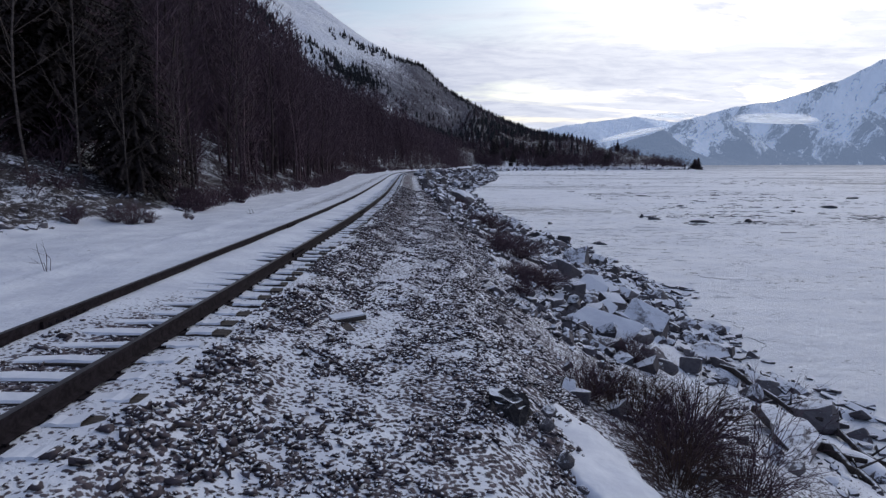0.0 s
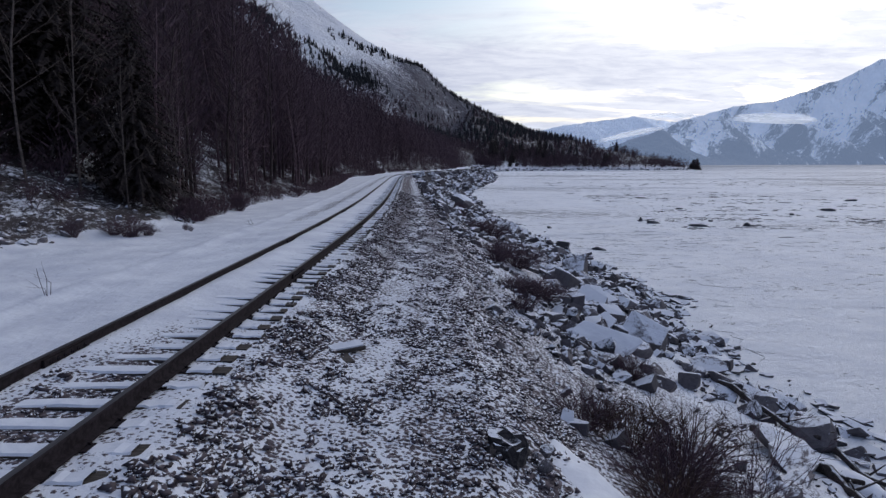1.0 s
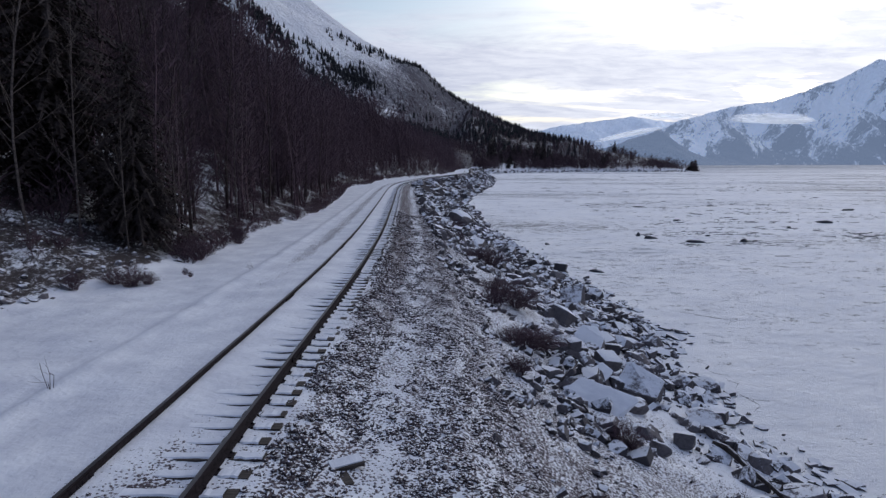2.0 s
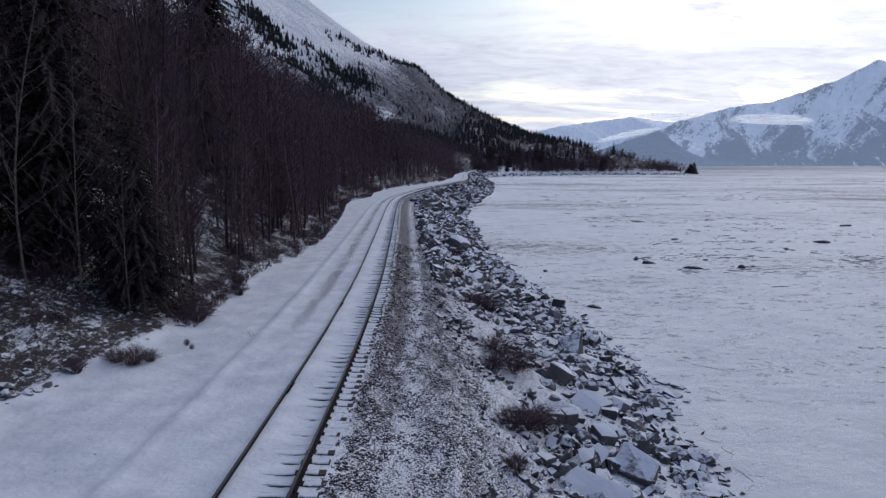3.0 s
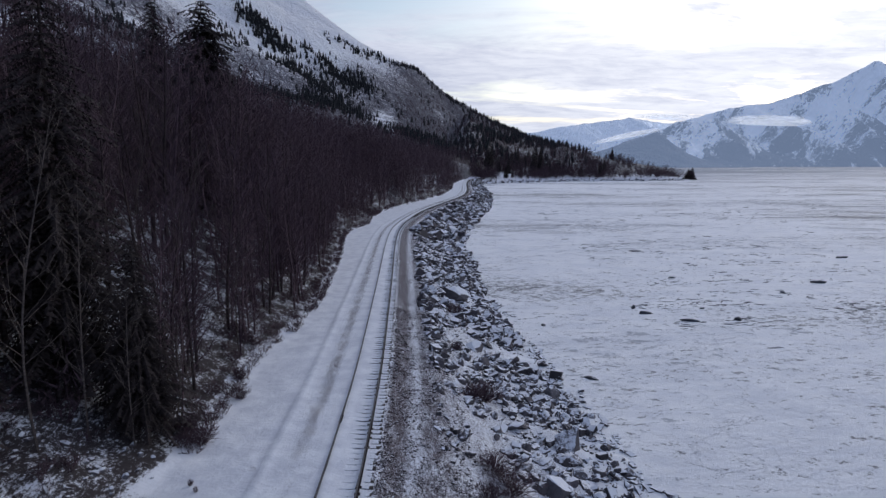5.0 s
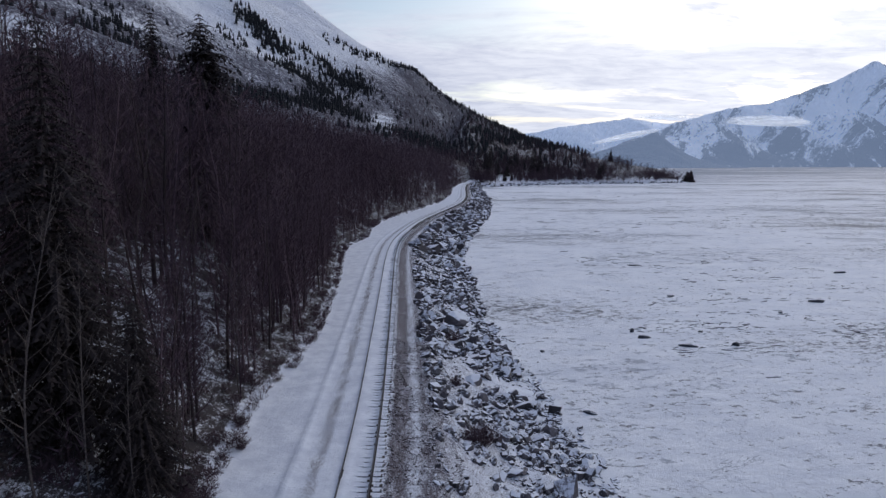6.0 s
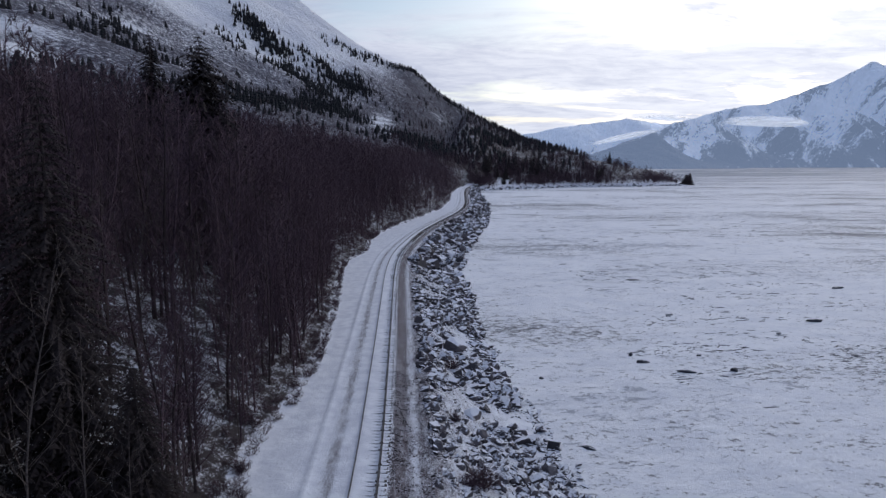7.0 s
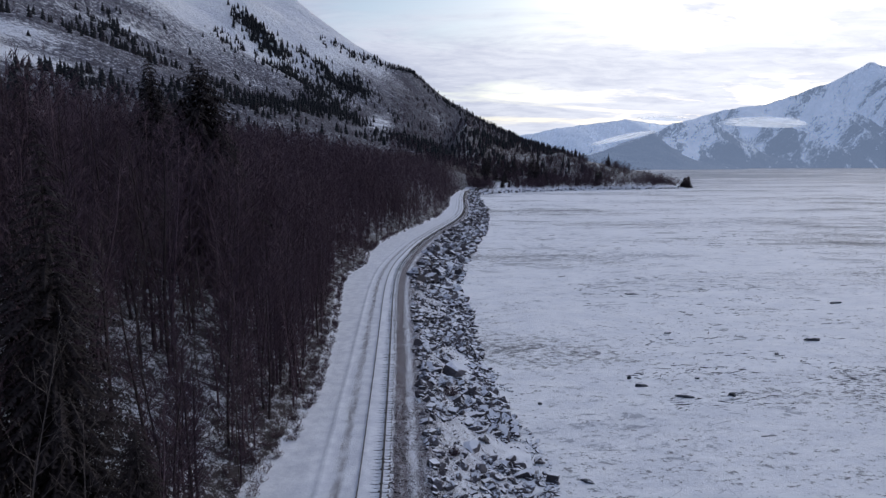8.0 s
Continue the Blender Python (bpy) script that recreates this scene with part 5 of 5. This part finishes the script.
# ---- shrubs ----


def shrub_mesh(seed, stems, height, width, mat, wide=1.0, twigs=4):
    """Branches and twigs of a leafless shrub."""
    r = random.Random(seed)
    so, tw = Soup(), Soup()
    for k in range(stems):
        a, q = r.uniform(0, 6.283), r.random() ** 0.6
        root = Vector((math.cos(a), math.sin(a), 0)) * width * 0.35 * r.random()
        tip = Vector((math.cos(a) * width * q, math.sin(a) * width * q, height * r.uniform(0.45, 1.1) * (1.1 - 0.5 * q)))
        mid = root.lerp(tip, 0.5) + Vector((r.gauss(0, 0.06), r.gauss(0, 0.06), height * 0.14))
        so.tube([root, mid, tip], [0.011 * wide, 0.008 * wide, 0.003], 3, cap=False)
        for w in range(twigs):
            p = mid.lerp(tip, r.random())
            blade(tw, p, p + (tip - mid).normalized() * height * 0.22 + Vector((r.gauss(0, 1), r.gauss(0, 1), r.gauss(0.3, 0.6))) * height * 0.15, 0.005 * wide)
    return so.mesh("branchwork", [mat]), tw.mesh("twigwork", [mat])


def shrub(x, y, z, meshes, label, group, sx=1.0, sz=1.0):
    ob = thing("shrub", label, "shrub", group=group)
    part("branchwork", meshes[0], ob)
    part("twigwork", meshes[1], ob)
    ob.matrix_basis = turned(x, y, z - 0.05, 0, 0, rng.uniform(0, 6.28), sx, sx, sz)


big_bush = [shrub_mesh(600 + i, 105, 0.78, 1.1, (MAT_TWIG, MAT_REDTWIG)[i % 2], 0.75, 6) for i in range(4)]
for k, (x, y, sx, sz) in enumerate([(1.9, 7.6, 0.75, 0.8), (2.5, 7.4, 0.9, 1.0), (3.0, 6.7, 0.9, 1.0), (3.4, 7.6, 1.0, 1.0), (2.6, 6.2, 0.9, 1.0), (2.4, 5.4, 0.8, 0.9), (3.5, 6.0, 0.8, 0.9), (2.4, 8.4, 0.6, 0.7)]):
    shrub(x, y, ground_at(x, y), big_bush[k % 4], "tangled leafless willow shrub on the bank", "willows on the bank", sx, sz)
sprays = shrub_mesh(640, 12, 1.5, 1.5, MAT_TWIG, 0.6, 7)
for x, y in ((4.7, 8.2), (5.4, 8.9)):
    shrub(x, y, ground_at(x, y), sprays, "sparse spreading bare shrub with long twigs", "willows on the bank", 1.0, 0.95)
bank_bush = [shrub_mesh(620 + i, 130, 1.1, 1.0, MAT_TWIG, 1.0, 8) for i in range(3)]
for k, (x, y, sx, sz) in enumerate([(2.5, 27.2, 1.5, 0.65), (3.1, 25.6, 1.7, 0.7), (2.8, 19.4, 1.4, 0.6), (3.3, 20.6, 1.1, 0.55), (2.2, 18.8, 0.9, 0.5), (2.7, 37, 1.6, 1.1), (1.9, 36, 0.9, 0.8), (2.0, 15.5, 0.5, 0.5), (1.3, 60, 1.2, 0.8), (2.1, 24.4, 0.8, 0.7), (4.4, 13.5, 0.6, 0.6), (1.2, 46, 0.7, 0.6)]):
    shrub(x, y, ground_at(x, y), bank_bush[k % 3], "brown leafless shrub between the bank's rocks", "shrubs on the bank", sx, sz)
for k, (x, y, sx, sz) in enumerate([(-10.9, 20.4, 0.62, 0.7), (-11.6, 20.6, 0.5, 0.5), (-10.5, 20.8, 0.4, 0.45), (-12.2, 19.2, 0.4, 0.6), (-10.0, 22.8, 0.14, 0.3), (-9.6, 22.3, 0.12, 0.25), (-11.0, 26.5, 0.8, 0.8), (-11.9, 27.4, 0.8, 0.8), (-10.9, 32, 0.6, 0.7), (-11.9, 35, 0.6, 0.7)]):
    shrub(x, y, ground_at(x, y), bank_bush[k % 3], "low bare bush at the edge of the snow", "bushes at the forest's edge", sx, sz)
stalk = shrub_mesh(660, 4, 0.75, 0.25, MAT_TWIG, 0.8, 2)
for x, y, sz in ((-7.31, 10.1, 0.9), (-7.8, 23.9, 0.5), (-8.5, 9.0, 0.5)):
    shrub(x, y, ground_at(x, y), stalk, "thin dry weed stalk standing in the snow", "weed stalks", 0.8, sz)

def brush_shape(seed):
    r = random.Random(seed)
    so = Soup()
    for k in range(15):
        a, q = r.uniform(0, 6.283), r.random() ** 0.6
        root = Vector((math.cos(a), math.sin(a), 0)) * 0.3 * r.random()
        tip = Vector((math.cos(a) * 0.9 * q, math.sin(a) * 0.9 * q, 1.3 * r.uniform(0.5, 1.1) * (1.1 - 0.5 * q)))
        blade(so, root, tip, 0.022)
        for w in range(4):
            p = root.lerp(tip, r.uniform(0.3, 1))
            flat_twig(so, p, p + Vector((r.gauss(0, 0.2), r.gauss(0, 0.2), r.uniform(0.05, 0.4))), 0.026, r)
    return [tuple(v) for v in so.v], so.f


brush_pool = [brush_shape(680 + i) for i in range(6)]
places = []
for k in range(900):
    y, d = 12 + 150 * rng.random(), 4 + 36 * rng.random()
    if y < 60 and rng.random() < 0.55:
        continue
    s = float(edge(y)) - d
    if glade(float(xc(y)) + s, y) > 0.3 and rng.random() < 0.4:
        continue
    c = rng.uniform(0.9, 2.2)
    places.append((rng.randrange(6), turned(float(xc(y)) + s, y, land(s, y) - 0.08, 0, 0, rng.uniform(0, 6.28), c, c, c * rng.uniform(0.8, 1.3))))
for k in range(2300):
    if k < 1500:
        y, d = 13 + 150 * rng.random() ** 1.3, -0.2 + 9 * rng.random() ** 1.7
        if y < 25 and (d < 2.5 or rng.random() < 0.35):
            continue
    else:
        y, d = 150 + 370 * rng.random(), -0.3 + 10 * rng.random() ** 1.5
    s = float(edge(y)) - d
    c = rng.uniform(0.25, 0.85) * (1 + 0.6 * (y > 150))
    places.append((rng.randrange(6), turned(float(xc(y)) + s, y, land(s, y) - 0.08, 0, 0, rng.uniform(0, 6.28), c, c, c * rng.uniform(0.7, 1.2))))
thing("undergrowth", "dense brown undergrowth along the forest's edge", "undergrowth", fast_join("undergrowth", brush_pool, places, [MAT_TWIG]), kind="stuff")

bay = Soup()
for k in range(420):
    x = 26 + 225 * rng.random() ** 1.3
    d = rng.uniform(0.5, 1.9)
    y = bay_shore(x) + rng.gauss(1.0, 1.6)
    bay.add(*coarse[rng.randrange(10)], turned(x, y, headland_z(x, y) + d * 0.1, rng.gauss(0, 0.4), rng.gauss(0, 0.4), rng.uniform(0, 6.28), d * 1.5, d, d * 0.7))
thing("shore_rocks", "dark stones along the snowy shore of the bay", "rocks", bay.mesh("shore_rocks", [MAT_ROCK]), kind="stuff")

# ---- headland trees ----
head_trees = [pooled(bare_tree(460 + i, 10.0, 0.34, 16, 9, sides=3, low=0.04, wide=12.0, cheap=True)) for i in range(6)]
for k, (x, y, h, w) in enumerate([(46.6, 563, 33, 5.5), (92, 602, 31, 6), (99, 606, 26, 6), (160, 616, 15, 5.0), (140, 612, 10, 4.5), (257, 640, 11, 6.5), (262, 643, 13, 6.5), (222, 800, 17, 5), (75, 640, 20, 5), (84, 660, 22, 5), (50, 640, 20, 5), (58, 680, 24, 5), (108, 690, 20, 5), (118, 720, 20, 5), (175, 660, 12, 5), (67, 600, 14, 4), (112, 640, 16, 4), (125, 650, 14, 4), (36, 560, 14, 4)]):
    z = max(headland_z(x, y), ground_at(x, y)) if x < 258 else ICE_Z
    plant("spruce", "dark spruce standing on the snowy headland", "spruce tree", spruce(700 + k, h, w, 0.035, 1.0, 3, 0.65, 2.6), x, y, max(z, ICE_Z), 1.0, 0.3, "headland spruces")
small_spruces = [spruce(740 + i, 14, 4.2, 0.04, 1.0, 3, 0.65, 2.6) for i in range(4)]
for k in range(34):
    x = 34 + (80 * rng.random() if k < 24 else 190 * rng.random())
    y = bay_shore(x) + 18 + 240 * rng.random() ** 1.3
    plant("spruce", "small dark spruce in the headland scrub", "spruce tree", small_spruces[k % 4], x, y, headland_z(x, y), rng.uniform(0.4, 1.1), rng.uniform(0, 6), "headland spruces")
places = []
for k in range(2000):
    x = 28 + 234 * rng.random() ** 1.25
    y = bay_shore(x) + (26 + 215 * rng.random() ** 1.4 if rng.random() < 0.82 else 3 + 23 * rng.random())
    c = 0.4 + 0.7 * rng.random() ** 1.3
    if noise.noise(Vector((x * 0.03, y * 0.03, 2))) < -0.04:
        continue
    if x > 230 and rng.random() < 0.4:
        c *= 0.5
    places.append((rng.randrange(6), turned(x, y, headland_z(x, y) - 0.2, 0, 0, rng.uniform(0, 6.28), c * 1.5, c * 1.5, c)))
hill_trees = [pooled(bare_tree(480 + i, 10.0, 0.36, 9, 6, sides=3, low=0.05, wide=15.0, cheap=True)) for i in range(6)]
thing("headland_brush", "bare brown scrub on the low headland", "scrub", fast_join("headland_brush", head_trees, places, [MAT_TWIG]), kind="stuff")

hill_places = []
for k in range(2600):
    y, d = 330 + 1150 * rng.random(), 150 + 560 * rng.random()
    s = float(edge(y)) - d
    x = float(xc(y)) + s
    if clearing(x, y) > 0.25 or open_snow(x, y, d) > 0.3 or noise.noise(Vector((x * 0.012, y * 0.012, 15))) < rng.uniform(-0.5, 0.3):
        continue
    c = rng.uniform(0.35, 0.85)
    hill_places.append((rng.randrange(6), turned(x, y, land(s, y) - 0.3, 0, 0, rng.uniform(0, 6.28), c, c, c)))
for k in range(2000):
    y = 600 + 1250 * rng.random() ** 1.25
    x = y * rng.uniform(-0.07, 0.26 - 0.08 * (y - 600) / 1250)
    if noise.noise(Vector((x * 0.025, y * 0.01, 12))) < rng.uniform(-0.75, -0.15) or clearing(x, y) > 0.3:
        continue
    z = ground_at(x, y)
    z = max(z, headland_z(x, y)) if 18 < x < 320 and y < 1390 else z
    c = rng.uniform(0.6, 1.15)
    hill_places.append((rng.randrange(6), turned(x, y, z - 0.2, 0, 0, rng.uniform(0, 6.28), c * 1.3, c * 1.3, c)))
thing("shoulder_woods", "bare dark woods on the hill behind the headland", "woodland", fast_join("shoulder_woods", hill_trees, hill_places, [MAT_TWIG]), kind="stuff")

# ---- conifers on the mountain ----


def far_conifer(seed):
    r = random.Random(seed)
    v, f = [], []
    for k in range(4):
        z0, z1, w = 0.08 + k * 0.22, 0.42 + k * 0.2, 0.2 * (1 - k * 0.22)
        n = len(v)
        sides = 6
        v += [(math.cos(6.283 * i / sides) * w * r.uniform(0.7, 1.25), math.sin(6.283 * i / sides) * w * r.uniform(0.7, 1.25), z0 + r.uniform(-0.03, 0.03)) for i in range(sides)] + [(0, 0, min(z1, 1.0))]
        f += [(n + i, n + (i + 1) % sides, n + sides) for i in range(sides)]
    return v, f


CLUMPS = [(-440, 1496, -337, 1427, 17, 380, 15), (-485, 963, -345, 709, 12, 110, 12), (-374, 638, -404, 776, 14, 26, 11), (-408, 912, -299, 672, 12, 40, 11), (-245, 394, -252, 495, 14, 60, 10), (-240, 479, -219, 636, 14, 70, 10),
          (-263, 1465, -172, 1502, 24, 420, 14), (-207, 1160, -152, 1089, 26, 320, 12), (-300, 1250, -215, 1330, 26, 220, 12), (-250, 1780, -60, 2100, 10, 130, 15), (-58, 1087, 12, 889, 30, 130, 14), (63, 1073, 136, 1161, 24, 90, 14),
          (-319, 1522, -297, 1509, 10, 22, 13), (-274, 1515, -263, 1500, 8, 14, 13), (-303, 1761, -286, 1683, 7, 10, 15), (-336, 1325, -293, 1338, 20, 80, 13), (-436, 1338, -358, 1173, 16, 60, 12), (-259, 1750, -204, 1807, 16, 30, 14),
          (-207, 632, -208, 1119, 20, 380, 11), (-60, 2100, 200, 1900, 25, 170, 14), (200, 1900, 196, 1310, 22, 260, 13), (196, 1310, 180, 900, 20, 170, 12), (-20, 900, 90, 760, 30, 90, 13)]
conifers = [far_conifer(i) for i in range(6)]


def top_z(x, y):
    """The land's height with the headland on it."""
    z = ground_at(x, y)
    return max(z, headland_z(x, y)) if 18 < x < 320 and 500 < y < 1390 else z



places = []
for x0, y0, x1, y1, w, count, tall in CLUMPS:
    for k in range(count):
        u = rng.random()
        x, y = x0 + (x1 - x0) * u + rng.gauss(0, w), y0 + (y1 - y0) * u + rng.gauss(0, w * 1.6)
        h = tall * rng.uniform(0.5, 1.2)
        places.append((rng.randrange(6), turned(x, y, top_z(x, y) - 0.8, 0, 0, rng.uniform(0, 6.28), h * 1.25, h * 1.25, h)))
while len(places) < 5600:
    y = 260 + 3300 * rng.random() ** 1.6
    d = 90 + 1250 * rng.random() ** 1.5
    s = float(edge(y)) - d
    x = float(xc(y)) + s
    m = 1.2 * noise.noise(Vector((x * 0.008, y * 0.005, 9))) + 0.7 * noise.noise(Vector((x * 0.02, y * 0.02, 19)))
    m -= 0.12 + 0.6 * open_snow(x, y, d)
    if m < float(np.interp(d, [90, 350, 700, 1200], [-0.45, -0.05, 0.18, 0.42])) or clearing(x, y) > 0.2:
        if rng.random() > 0.03:
            continue
    h = 3 + 13 * rng.random() ** 2.4
    w = h * rng.uniform(0.9, 1.9)
    places.append((rng.randrange(6), turned(x, y, land(s, y) - 0.8, rng.gauss(0, 0.05), rng.gauss(0, 0.05), rng.uniform(0, 6.28), w, w, h)))
for k in range(560):
    y = 640 + 1250 * rng.random() ** 1.4
    x = y * rng.uniform(-0.05, 0.25 - 0.08 * (y - 640) / 1250)
    if noise.noise(Vector((x * 0.02, y * 0.008, 33))) < rng.uniform(-0.3, 0.3):
        continue
    h = 5 + 9 * rng.random()
    places.append((rng.randrange(6), turned(x, y, top_z(x, y) - 0.8, 0, 0, rng.uniform(0, 6.28), h, h, h)))
thing("mountain_conifers", "scattered dark conifers on the snowy mountainside", "conifers", fast_join("mountain_conifers", conifers, places, [MAT_CONIFER]), kind="stuff")

# ---- stony foot of the wooded slope ----
scree = Soup()
for k in range(900):
    y = 7 + 19 * rng.random() ** 1.3
    d = 0.15 + 5.5 * rng.random()
    if y > 19 and rng.random() < 0.6:
        continue
    s = float(edge(y)) - d
    q = 0.08 + 0.3 * rng.random() ** 2
    scree.add(*coarse[rng.randrange(10)], turned(float(xc(y)) + s, y, land(s, y) + q * 0.15, rng.uniform(-0.5, 0.5), rng.uniform(-0.5, 0.5), rng.uniform(0, 6.28), q * rng.uniform(0.9, 1.6), q, q * 0.7))
thing("scree", "small dark stones and snow at the slope's foot", "scree", scree.mesh("scree", [MAT_ROCK]), kind="stuff")

# ---- ballast stones ----
stone_pool = []
for i in range(12):
    r = random.Random(900 + i)
    v, f = box((-0.5, -0.5, -0.4), (0.5, 0.5, 0.4))
    stone_pool.append(([tuple(c * r.choice((0.25, 0.5, 0.9, 1.15)) + r.uniform(-0.1, 0.1) for c in p) for p in v], f))
places = []
for k in range(76000):
    y = -2.0 + 27 * rng.random() ** 1.35 if k < 62000 else 23 + 30 * rng.random()
    s = rng.uniform(1.2, 5.6) if rng.random() < 0.76 else rng.uniform(-0.6, 0.62)
    x = float(xc(y)) + s
    m = 0.75 * noise.noise(Vector((x * 1.3, y * 0.7, 40))) + 0.8 * noise.noise(Vector((x * 2.6, y * 2.6, 41)))
    heavy = float(np.interp(s, [-0.6, 0.6, 1.2, 1.55, 2.2, 2.7, 3.1, 3.6, 4.6, 5.6], [0.12, 0.12, -0.15, 0.26, 0.26, 0.12, 0.10, 0.26, 0.24, 0.10]))
    if m + heavy < rng.uniform(-0.1, 0.5):
        continue
    if abs(s) < 0.62 and (y > 4.5 + 2.5 * rng.random() or abs(((y / 0.495) % 1.0) - 0.5) > 0.27):
        continue
    d = (0.02 + 0.055 * rng.random() ** 2.2) * (1.2 if s < 2.5 else 1.0) * (1.5 if y > 25 else 1.0)
    places.append((rng.randrange(12), turned(x, y, land(s, y) + d * 0.18, rng.uniform(-0.6, 0.6), rng.uniform(-0.6, 0.6), rng.uniform(0, 6.28), d * rng.uniform(0.8, 1.7), d, d * rng.uniform(0.45, 0.9))))
thing("ballast", "crushed dark grey ballast stones dusted with snow", "gravel", fast_join("ballast", stone_pool, places, [MAT_STONE]), kind="stuff")
